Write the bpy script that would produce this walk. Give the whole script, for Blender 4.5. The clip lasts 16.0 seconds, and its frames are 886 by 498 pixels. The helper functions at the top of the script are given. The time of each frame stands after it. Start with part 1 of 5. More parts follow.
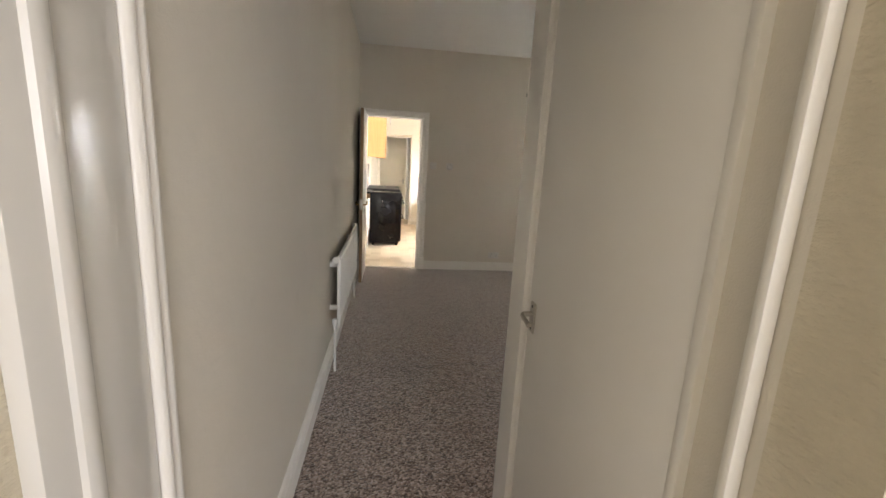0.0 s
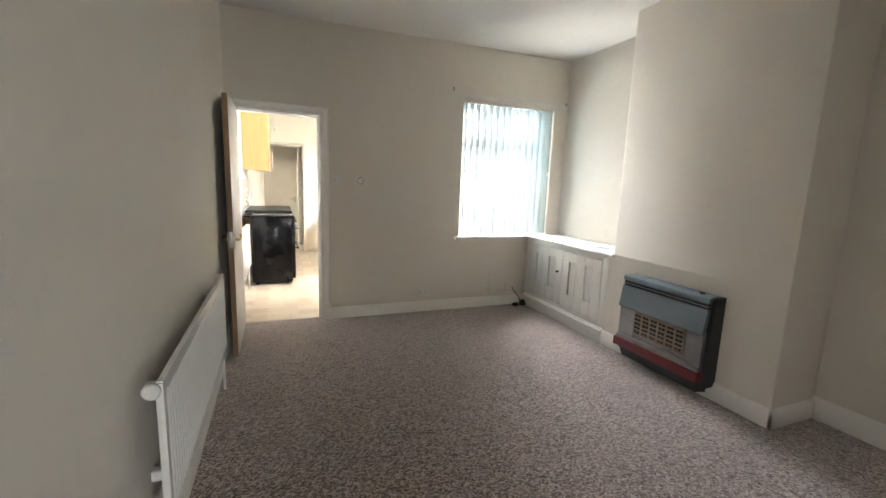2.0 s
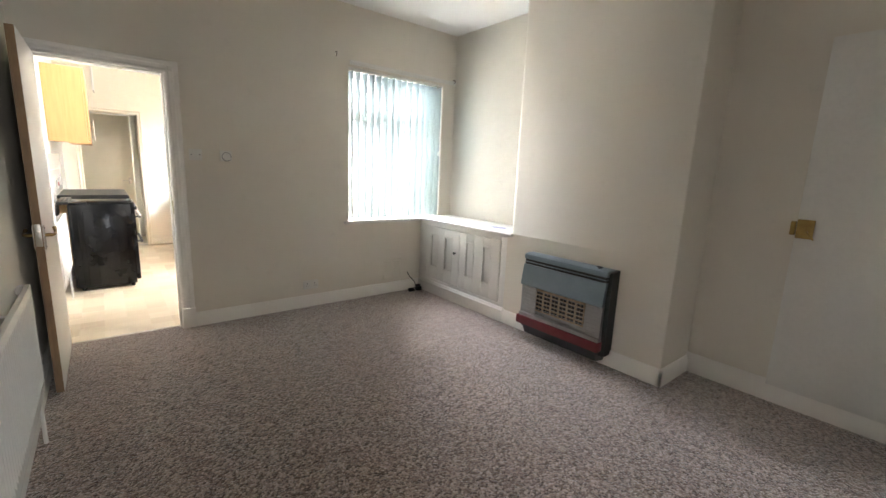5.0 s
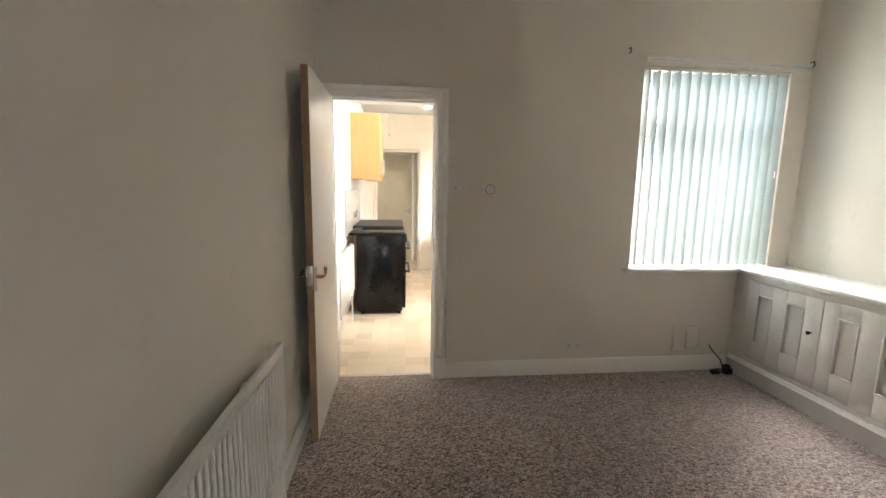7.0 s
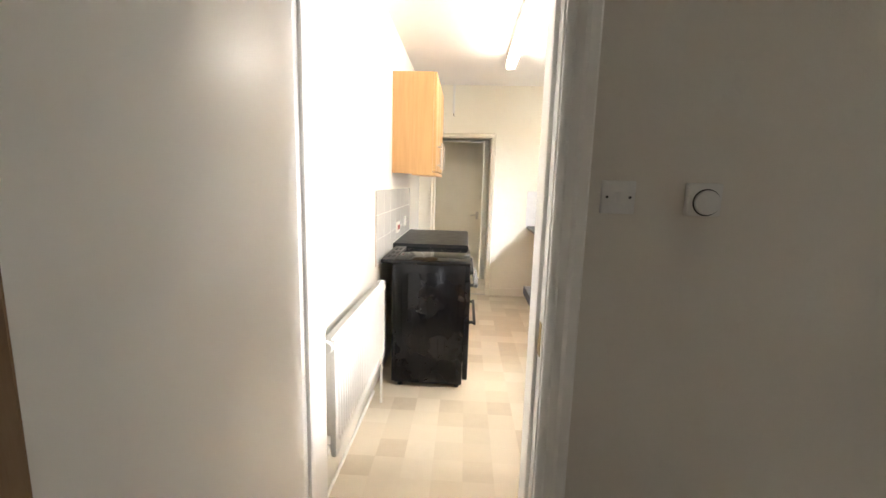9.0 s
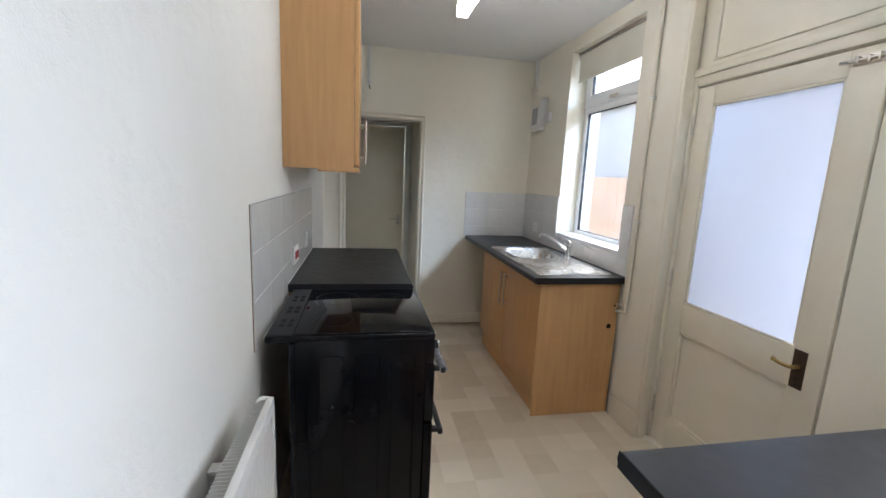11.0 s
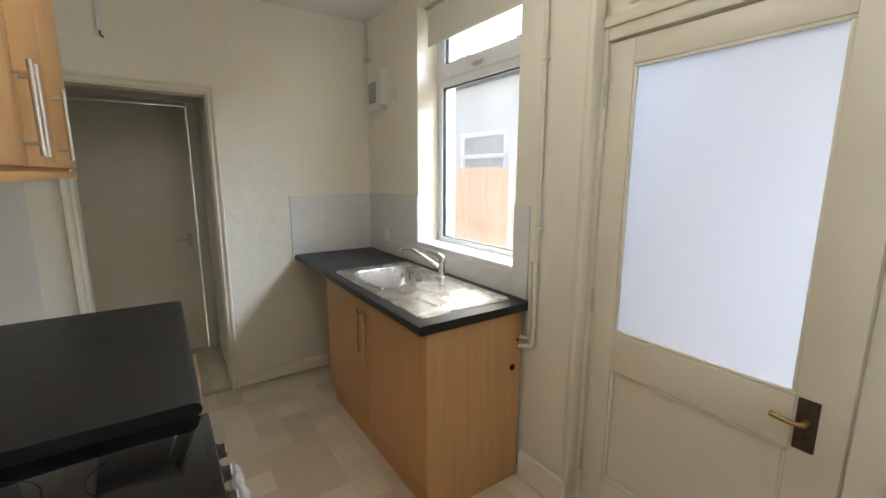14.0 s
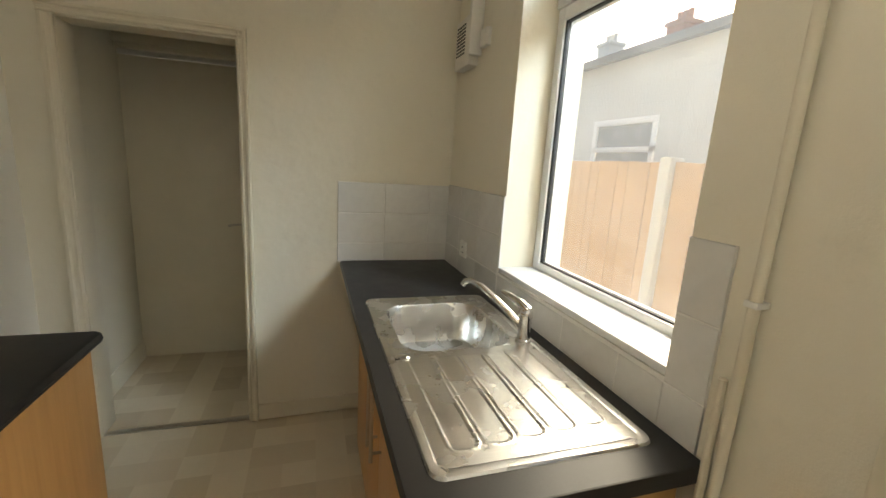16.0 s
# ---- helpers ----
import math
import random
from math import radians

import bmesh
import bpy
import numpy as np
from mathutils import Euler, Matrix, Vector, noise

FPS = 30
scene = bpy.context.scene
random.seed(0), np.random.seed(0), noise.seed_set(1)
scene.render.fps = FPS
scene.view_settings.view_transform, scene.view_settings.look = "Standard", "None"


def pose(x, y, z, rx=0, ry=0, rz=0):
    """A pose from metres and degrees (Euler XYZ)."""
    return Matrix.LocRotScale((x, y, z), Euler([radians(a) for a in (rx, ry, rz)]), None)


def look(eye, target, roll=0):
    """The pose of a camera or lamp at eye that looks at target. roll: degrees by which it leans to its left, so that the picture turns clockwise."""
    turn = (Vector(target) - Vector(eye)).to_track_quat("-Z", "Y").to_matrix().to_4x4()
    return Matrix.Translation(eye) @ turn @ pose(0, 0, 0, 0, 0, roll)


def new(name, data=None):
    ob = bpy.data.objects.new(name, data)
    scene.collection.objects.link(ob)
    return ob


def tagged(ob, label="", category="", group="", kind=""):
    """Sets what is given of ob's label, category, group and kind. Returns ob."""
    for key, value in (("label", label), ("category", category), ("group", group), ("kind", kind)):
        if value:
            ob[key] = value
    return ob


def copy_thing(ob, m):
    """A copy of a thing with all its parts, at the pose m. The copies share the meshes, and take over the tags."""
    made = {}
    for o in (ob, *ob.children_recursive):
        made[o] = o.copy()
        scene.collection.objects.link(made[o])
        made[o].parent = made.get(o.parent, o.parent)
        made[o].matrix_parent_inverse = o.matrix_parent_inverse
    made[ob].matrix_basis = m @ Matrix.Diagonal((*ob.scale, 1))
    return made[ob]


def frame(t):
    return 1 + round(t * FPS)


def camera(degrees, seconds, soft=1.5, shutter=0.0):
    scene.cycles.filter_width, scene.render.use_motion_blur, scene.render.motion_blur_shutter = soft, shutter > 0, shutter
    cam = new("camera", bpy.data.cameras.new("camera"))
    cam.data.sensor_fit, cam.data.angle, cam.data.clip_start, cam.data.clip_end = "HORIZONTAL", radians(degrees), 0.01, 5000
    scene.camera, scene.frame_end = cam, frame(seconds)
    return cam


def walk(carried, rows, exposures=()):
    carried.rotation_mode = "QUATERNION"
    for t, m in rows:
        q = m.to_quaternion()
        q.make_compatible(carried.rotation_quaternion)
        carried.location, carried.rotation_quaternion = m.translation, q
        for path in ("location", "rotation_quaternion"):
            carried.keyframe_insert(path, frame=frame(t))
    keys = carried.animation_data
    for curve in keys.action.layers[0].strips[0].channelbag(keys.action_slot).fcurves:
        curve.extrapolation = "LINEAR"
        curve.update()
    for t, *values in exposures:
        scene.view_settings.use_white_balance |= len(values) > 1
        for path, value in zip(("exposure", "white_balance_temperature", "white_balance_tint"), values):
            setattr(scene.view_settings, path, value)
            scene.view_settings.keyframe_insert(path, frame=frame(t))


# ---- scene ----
cam = camera(93.4, 16.0)
PATH = [
    (0, (0.365, -0.005, 1.413), (0.628, 1.937, 1.017), 3.1),
    (0.5, (0.342, 0.345, 1.411), (0.682, 2.274, 1.009), 2.9),
    (1, (0.316, 0.705, 1.415), (0.756, 2.616, 1.024), 2.8),
    (1.5, (0.347, 1.08, 1.403), (0.926, 2.963, 1.058), 2.4),
    (2, (0.393, 1.357, 1.394), (1.12, 3.194, 1.08), 2.0),
    (2.5, (0.338, 1.58, 1.415), (1.29, 3.315, 1.127), 2.2),
    (3, (0.348, 1.679, 1.428), (1.54, 3.26, 1.154), 2.4),
    (3.2, (0.335, 1.714, 1.436), (1.639, 3.207, 1.166), 2.4),
    (5.3, (0.358, 1.725, 1.35), (1.562, 3.272, 0.957), 1.9),
    (5.5, (0.369, 1.722, 1.36), (1.449, 3.367, 1.003), 1.7),
    (6, (0.448, 1.823, 1.357), (1.189, 3.655, 1.051), 1.1),
    (6.5, (0.482, 2.19, 1.374), (0.94, 4.112, 1.07), 0.6),
    (7, (0.509, 2.617, 1.385), (0.719, 4.585, 1.098), 0.9),
    (7.5, (0.578, 3.06, 1.415), (0.615, 5.039, 1.127), 1.2),
    (8, (0.573, 3.502, 1.43), (0.488, 5.481, 1.157), 1.3),
    (8.5, (0.553, 3.948, 1.398), (0.436, 5.924, 1.113), 1.8),
    (9, (0.53, 4.407, 1.415), (0.43, 6.38, 1.101), 1.6),
    (9.2, (0.473, 4.575, 1.413), (0.404, 6.549, 1.099), 1.7),
    (11.3, (0.307, 5.743, 1.472), (0.796, 7.65, 1.118), 3.0),
    (11.5, (0.308, 5.772, 1.464), (0.874, 7.655, 1.101), 3.3),
    (12, (0.312, 5.805, 1.459), (1.019, 7.638, 1.084), 3.2),
    (12.5, (0.324, 5.854, 1.436), (1.161, 7.63, 1.054), 3.1),
    (13, (0.379, 6.068, 1.426), (1.284, 7.811, 1.05), 2.1),
    (13.5, (0.449, 6.327, 1.466), (1.441, 8.026, 1.105), 1.1),
    (14, (0.526, 6.591, 1.487), (1.63, 8.221, 1.134), 0.2),
    (14.5, (0.669, 6.795, 1.47), (1.893, 8.331, 1.096), 0.6),
    (15, (0.947, 6.914, 1.449), (2.187, 8.43, 1.045), 2.0),
    (15.5, (1.101, 7.099, 1.43), (2.192, 8.723, 1.015), 3.8),
    (16, (1.155, 7.368, 1.464), (1.755, 9.233, 1.062), 3.5),
]

EXPOSURES = [(0.0, 3.71, 6800, 17), (1.0, 3.80, 6400, 14), (2.0, 3.88, 6400, 14), (3.0, 3.88, 6400, 14), (5.5, 3.92, 6400, 14), (6.5, 3.65, 6300, 14), (7.0, 3.65, 6750, 15), (8.0, 3.58, 6950, 17), (8.5, 3.63, 6850, 18), (9.0, 3.33, 6600, 15), (10.1, 2.25, 5950, 13), (11.5, 1.78, 5450, 12), (13.5, 1.80, 5800, 11), (14.5, 1.62, 6500, 8), (15.0, 1.42, 6600, 7), (15.5, 1.33, 6600, 6), (16.0, 1.40, 7250, 7)]
walk(cam, [(t, look(eye, target, roll)) for t, eye, target, roll in PATH], EXPOSURES)

# ---------- world, sun, large lights ----------
world = bpy.data.worlds.new("overcast_sky")
scene.world = world
world.use_nodes = True
wn = world.node_tree
sky = wn.nodes.new("ShaderNodeTexSky")
sky.sky_type = "NISHITA"
sky.sun_disc = False
sky.sun_elevation = radians(48)
sky.sun_rotation = radians(60)
sky.dust_density = 9.0
haze = wn.nodes.new("ShaderNodeHueSaturation")
haze.inputs["Saturation"].default_value = 1.05
haze.inputs["Value"].default_value = 1.2
wn.links.new(sky.outputs[0], haze.inputs["Color"])
wn.links.new(haze.outputs[0], wn.nodes["Background"].inputs[0])
wn.nodes["Background"].inputs[1].default_value = 0.15

sun_data = bpy.data.lights.new("sun", "SUN")
sun_data.energy, sun_data.angle, sun_data.color = 0.3, radians(20), (1.0, 0.98, 0.95)
sun = new("sun", sun_data)
sun.matrix_world = look((6, 12, 12), (6 - 5.6, 12 - 3.2, 12 - 7.2))


def window_light(name, at, toward, wide, high, power, tint, spread=180):
    data = bpy.data.lights.new(name, "AREA")
    data.spread = radians(spread)
    data.shape, data.size, data.size_y, data.energy, data.color = "RECTANGLE", wide, high, power, tint
    lamp = new(name, data)
    lamp.matrix_world = look(at, toward)
    return lamp


# Added lamp out in the yard; boosts the sky's light through the rear window.
window_light("rear_window_fill", (3.52, 6.45, 2.12), (2.50, 5.40, 1.12), 0.95, 1.20, 32.0, (0.92, 0.95, 1.0), 125)
window_light("small_window_daylight", (2.16, 6.22, 1.80), (0.0, 6.22, 1.55), 0.54, 0.94, 3.0, (0.90, 0.95, 1.0))
# Added lamp high outside, out of view; fills the kitchen floor and end wall.
window_light("kitchen_window_fill", (3.20, 7.45, 2.95), (1.98, 8.45, 1.72), 0.9, 0.9, 6.0, (0.70, 0.84, 1.0), 70)
window_light("bathroom_daylight", (0.9, 12.3, 1.6), (0.6, 10.8, 1.0), 0.8, 0.9, 6.0, (0.95, 0.98, 1.0))
window_light("front_window_daylight", (1.6, -3.52, 1.6), (1.6, 0.0, 1.3), 1.6, 1.4, 9, (0.93, 0.97, 1.0))

# ---------- materials ----------


def nodes_of(name):
    m = bpy.data.materials.new(name)
    m.use_nodes = True
    return m, m.node_tree, m.node_tree.nodes["Principled BSDF"]


def add(tree, kind, **values):
    n = tree.nodes.new(kind)
    for k, v in values.items():
        n.inputs[k.replace("_", " ")].default_value = v
    return n


def coords(tree, scale=(1, 1, 1)):
    tc = tree.nodes.new("ShaderNodeTexCoord")
    mp = tree.nodes.new("ShaderNodeMapping")
    mp.inputs["Scale"].default_value = scale
    tree.links.new(tc.outputs["Object"], mp.inputs["Vector"])
    return mp.outputs["Vector"]


def blend(tree, fac, a, b):
    n = tree.nodes.new("ShaderNodeMix")
    n.data_type = "RGBA"
    for sock, v in (("Factor", fac), ("A", a), ("B", b)):
        s = [q for q in n.inputs if q.name == sock and q.type in (("VALUE",) if sock == "Factor" else ("RGBA",))][0]
        if isinstance(v, (tuple, list)):
            s.default_value = (*v[:3], 1)
        elif isinstance(v, (int, float)):
            s.default_value = v
        else:
            tree.links.new(v, s)
    return [q for q in n.outputs if q.type == "RGBA"][0]


def ramp(tree, fac, stops):
    n = tree.nodes.new("ShaderNodeValToRGB")
    els = n.color_ramp.elements
    while len(els) < len(stops):
        els.new(0.5)
    for e, (p, c) in zip(els, stops):
        e.position = p
        e.color = (*c, 1) if isinstance(c, (tuple, list)) else (c, c, c, 1)
    tree.links.new(fac, n.inputs[0])
    return n.outputs[0]


def noise_of(tree, vec, scale, detail=4.0, rough=0.55):
    n = add(tree, "ShaderNodeTexNoise", Scale=scale, Detail=detail, Roughness=rough)
    tree.links.new(vec, n.inputs["Vector"])
    return n.outputs["Fac"]


def bumped(tree, bsdf, height, strength, distance):
    b = add(tree, "ShaderNodeBump", Strength=strength, Distance=distance)
    tree.links.new(height, b.inputs["Height"])
    tree.links.new(b.outputs[0], bsdf.inputs["Normal"])


def surface(name, base, worn, rough=0.5, metal=0.0, big=1.5, fine=60.0, bump=0.15, depth=0.002, coat=0.0, stretch=(1, 1, 1), fine_mix=0.35, vary=1.0):
    """A paint-like or metal surface: slow stains, fine grain and relief."""
    m, t, b = nodes_of(name)
    v = coords(t, stretch)
    slow = ramp(t, noise_of(t, v, big, 5), [(0.35, 0.0), (0.75, 1.0)])
    quick = noise_of(t, v, fine, 3)
    c = blend(t, slow, base, worn)
    lo = tuple(0.88 * q for q in base)
    c2 = blend(t, ramp(t, quick, [(0.4, 0.0), (0.7, fine_mix)]), c, lo)
    t.links.new(c2, b.inputs["Base Color"])
    b.inputs["Metallic"].default_value = metal
    r = t.nodes.new("ShaderNodeMapRange")
    r.inputs["To Min"].default_value, r.inputs["To Max"].default_value = max(0.02, rough - 0.07 * vary), min(1, rough + 0.1 * vary)
    t.links.new(noise_of(t, v, big * 4, 4), r.inputs["Value"])
    t.links.new(r.outputs[0], b.inputs["Roughness"])
    b.inputs["Coat Weight"].default_value = coat
    b.inputs["Coat Roughness"].default_value = 0.12
    if bump:
        bumped(t, b, quick, bump, depth)
    return m


def plaster(name, base, worn, rough=0.75, uneven=6.0):
    """Roller-painted old plaster: orange-peel relief, slow hollows, faint scuffs."""
    m, t, b = nodes_of(name)
    v = coords(t)
    slow = ramp(t, noise_of(t, v, 0.9, 4), [(0.35, 0.0), (0.7, 1.0)])
    scuff = ramp(t, noise_of(t, v, 7.0, 6, 0.7), [(0.6, 0.0), (0.8, 0.7)])
    c = blend(t, slow, base, worn)
    c = blend(t, scuff, c, tuple(0.9 * q for q in worn))
    t.links.new(c, b.inputs["Base Color"])
    b.inputs["Roughness"].default_value = rough
    peel = noise_of(t, v, 240.0, 2)
    hollow = noise_of(t, v, 9.0, 3)
    h = t.nodes.new("ShaderNodeMath")
    h.operation = "MULTIPLY_ADD"
    h.inputs[1].default_value = uneven
    t.links.new(hollow, h.inputs[0])
    t.links.new(peel, h.inputs[2])
    bumped(t, b, h.outputs[0], 0.5, 0.0013)
    return m


def carpet_material():
    m, t, b = nodes_of("tweed_carpet")
    v = coords(t)
    warp = t.nodes.new("ShaderNodeMixRGB")
    warp.blend_type = "LINEAR_LIGHT"
    warp.inputs[0].default_value = 0.008
    nz = add(t, "ShaderNodeTexNoise", Scale=60.0, Detail=2.0)
    t.links.new(v, nz.inputs["Vector"])
    t.links.new(v, warp.inputs[1])
    t.links.new(nz.outputs["Color"], warp.inputs[2])
    vor = add(t, "ShaderNodeTexVoronoi", Scale=98.0)
    t.links.new(warp.outputs[0], vor.inputs["Vector"])
    sep = t.nodes.new("ShaderNodeSeparateColor")
    t.links.new(vor.outputs["Color"], sep.inputs[0])
    tuft = ramp(t, sep.outputs[0], [(0.0, (0.05, 0.034, 0.027)), (0.25, (0.15, 0.108, 0.088)), (0.5, (0.28, 0.212, 0.178)), (0.75, (0.42, 0.335, 0.287)), (1.0, (0.60, 0.50, 0.44))])
    tone = ramp(t, noise_of(t, v, 1.6, 4), [(0.3, 0.0), (0.7, 0.35)])
    c = blend(t, tone, tuft, (0.20, 0.158, 0.136))
    t.links.new(c, b.inputs["Base Color"])
    b.inputs["Roughness"].default_value = 1.0
    b.inputs["Sheen Weight"].default_value = 1.0
    b.inputs["Sheen Roughness"].default_value = 0.35
    b.inputs["Specular IOR Level"].default_value = 0.1
    inv = t.nodes.new("ShaderNodeMath")
    inv.operation = "SUBTRACT"
    inv.inputs[0].default_value = 1.0
    t.links.new(vor.outputs["Distance"], inv.inputs[1])
    mixh = t.nodes.new("ShaderNodeMath")
    mixh.operation = "MULTIPLY_ADD"
    mixh.inputs[1].default_value = 0.6
    t.links.new(noise_of(t, v, 30.0, 4), mixh.inputs[0])
    t.links.new(inv.outputs[0], mixh.inputs[2])
    bumped(t, b, mixh.outputs[0], 0.9, 0.006)
    return m


def vinyl_material():
    """Sheet vinyl with a printed stone-square pattern."""
    m, t, b = nodes_of("printed_vinyl")
    v = coords(t)

    def cells(size, shift):
        q = add(t, "ShaderNodeVectorMath")
        q.operation = "MULTIPLY_ADD"
        q.inputs[1].default_value = (1 / size, 1 / size, 0)
        q.inputs[2].default_value = shift
        t.links.new(v, q.inputs[0])
        f = t.nodes.new("ShaderNodeVectorMath")
        f.operation = "FLOOR"
        t.links.new(q.outputs[0], f.inputs[0])
        w = t.nodes.new("ShaderNodeTexWhiteNoise")
        w.noise_dimensions = "2D"
        t.links.new(f.outputs[0], w.inputs["Vector"])
        return w.outputs["Value"]

    a = ramp(t, cells(0.152, (0.3, 0.1, 0)), [(0.0, (0.55, 0.455, 0.325)), (0.35, (0.65, 0.56, 0.415)), (0.7, (0.73, 0.64, 0.495)), (1.0, (0.79, 0.71, 0.57))])
    c = blend(t, 0.25, a, ramp(t, cells(0.304, (0.15, 0.55, 0)), [(0.0, (0.50, 0.42, 0.31)), (1.0, (0.68, 0.60, 0.46))]))
    cloud = ramp(t, noise_of(t, v, 14.0, 6, 0.65), [(0.35, 0.0), (0.75, 0.5)])
    c = blend(t, cloud, c, (0.66, 0.585, 0.445))
    dirt = ramp(t, noise_of(t, v, 2.2, 5), [(0.5, 0.0), (0.85, 0.35)])
    c = blend(t, dirt, c, (0.54, 0.465, 0.355))
    t.links.new(c, b.inputs["Base Color"])
    b.inputs["Roughness"].default_value = 0.38
    bumped(t, b, noise_of(t, v, 70.0, 3), 0.12, 0.001)
    return m


def veneer(name, light, dark):
    m, t, b = nodes_of(name)
    v = coords(t, (14, 14, 0.9))
    grain = noise_of(t, v, 3.0, 6, 0.6)
    c = ramp(t, grain, [(0.3, dark), (0.55, light), (0.8, tuple(1.06 * q for q in light))])
    v2 = coords(t, (160, 160, 5))
    fleck = ramp(t, noise_of(t, v2, 2.0, 2), [(0.6, 0.0), (0.75, 0.2)])
    c = blend(t, fleck, c, dark)
    t.links.new(c, b.inputs["Base Color"])
    b.inputs["Roughness"].default_value = 0.42
    bumped(t, b, grain, 0.05, 0.0005)
    return m


def brushed(name, base, rough):
    m, t, b = nodes_of(name)
    v = coords(t, (3, 90, 90))
    g = noise_of(t, v, 4.0, 4)
    c = blend(t, ramp(t, g, [(0.3, 0.0), (0.7, 0.6)]), base, tuple(0.8 * q for q in base))
    t.links.new(c, b.inputs["Base Color"])
    b.inputs["Metallic"].default_value = 1.0
    r = t.nodes.new("ShaderNodeMapRange")
    r.inputs["To Min"].default_value, r.inputs["To Max"].default_value = rough, rough + 0.14
    t.links.new(noise_of(t, coords(t), 9.0, 5), r.inputs["Value"])
    t.links.new(r.outputs[0], b.inputs["Roughness"])
    bumped(t, b, g, 0.04, 0.0004)
    return m


def clear_glass():
    m, t, b = nodes_of("window_glass")
    out = t.nodes["Material Output"]
    clear = t.nodes.new("ShaderNodeBsdfTransparent")
    clear.inputs[0].default_value = (0.93, 0.96, 0.95, 1)
    shine = t.nodes.new("ShaderNodeBsdfGlossy")
    shine.inputs["Roughness"].default_value = 0.02
    mx = t.nodes.new("ShaderNodeMixShader")
    mx.inputs[0].default_value = 0.05
    # Translucent share for misted glass, also imitating the veiling glare outdoors.
    mist_glare = t.nodes.new("ShaderNodeBsdfTranslucent")
    mist_glare.inputs[0].default_value = (0.85, 0.88, 0.9, 1)
    film = t.nodes.new("ShaderNodeMixShader")
    t.links.new(ramp(t, noise_of(t, coords(t), 2.5, 4), [(0.3, 0.04), (0.75, 0.09)]), film.inputs[0])
    for a_, b_ in ((clear.outputs[0], film.inputs[1]), (mist_glare.outputs[0], film.inputs[2]), (film.outputs[0], mx.inputs[1]), (shine.outputs[0], mx.inputs[2]), (mx.outputs[0], out.inputs[0])):
        t.links.new(a_, b_)
    return m


def frosted_glass():
    m, t, b = nodes_of("frosted_glass")
    out = t.nodes["Material Output"]
    v = coords(t)
    tr = t.nodes.new("ShaderNodeBsdfTranslucent")
    t.links.new(blend(t, ramp(t, noise_of(t, v, 5.0, 5), [(0.4, 0.0), (0.8, 0.25)]), (0.40, 0.43, 0.475), (0.375, 0.41, 0.455)), tr.inputs[0])
    rf = t.nodes.new("ShaderNodeBsdfRefraction")
    rf.inputs["Roughness"].default_value = 0.75
    rf.inputs["IOR"].default_value = 1.05
    rf.inputs[0].default_value = (0.45, 0.49, 0.535, 1)
    gl = t.nodes.new("ShaderNodeBsdfGlossy")
    gl.inputs["Roughness"].default_value = 0.25
    m1, m2 = t.nodes.new("ShaderNodeMixShader"), t.nodes.new("ShaderNodeMixShader")
    m1.inputs[0].default_value, m2.inputs[0].default_value = 0.06, 0.05
    for a_, b_ in ((tr.outputs[0], m1.inputs[1]), (rf.outputs[0], m1.inputs[2]), (m1.outputs[0], m2.inputs[1]), (gl.outputs[0], m2.inputs[2]), (m2.outputs[0], out.inputs[0])):
        t.links.new(a_, b_)
    bp = add(t, "ShaderNodeBump", Strength=0.2, Distance=0.001)
    t.links.new(noise_of(t, v, 300.0, 2), bp.inputs["Height"])
    t.links.new(bp.outputs[0], gl.inputs["Normal"])
    return m


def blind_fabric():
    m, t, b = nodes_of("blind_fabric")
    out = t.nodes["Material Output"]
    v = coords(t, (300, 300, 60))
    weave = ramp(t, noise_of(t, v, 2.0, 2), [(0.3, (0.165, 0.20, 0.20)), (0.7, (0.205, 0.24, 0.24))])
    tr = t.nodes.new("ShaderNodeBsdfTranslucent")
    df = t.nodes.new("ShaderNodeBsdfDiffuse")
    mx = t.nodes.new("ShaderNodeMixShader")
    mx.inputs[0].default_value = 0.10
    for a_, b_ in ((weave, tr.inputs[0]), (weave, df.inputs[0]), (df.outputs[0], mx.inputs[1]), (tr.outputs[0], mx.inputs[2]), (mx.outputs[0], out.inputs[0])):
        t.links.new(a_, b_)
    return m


def clear_film():
    m, t, b = nodes_of("clear_packing_film")
    b.inputs["Base Color"].default_value = (0.85, 0.87, 0.9, 1)
    b.inputs["Roughness"].default_value = 0.12
    b.inputs["Alpha"].default_value = 0.35
    bumped(t, b, noise_of(t, coords(t), 90.0, 4), 0.9, 0.01)
    return m


def glowing(name, tint, strength):
    m, t, b = nodes_of(name)
    b.inputs["Base Color"].default_value = (0.9, 0.9, 0.9, 1)
    b.inputs["Emission Color"].default_value = (*tint, 1)
    b.inputs["Emission Strength"].default_value = strength
    return m


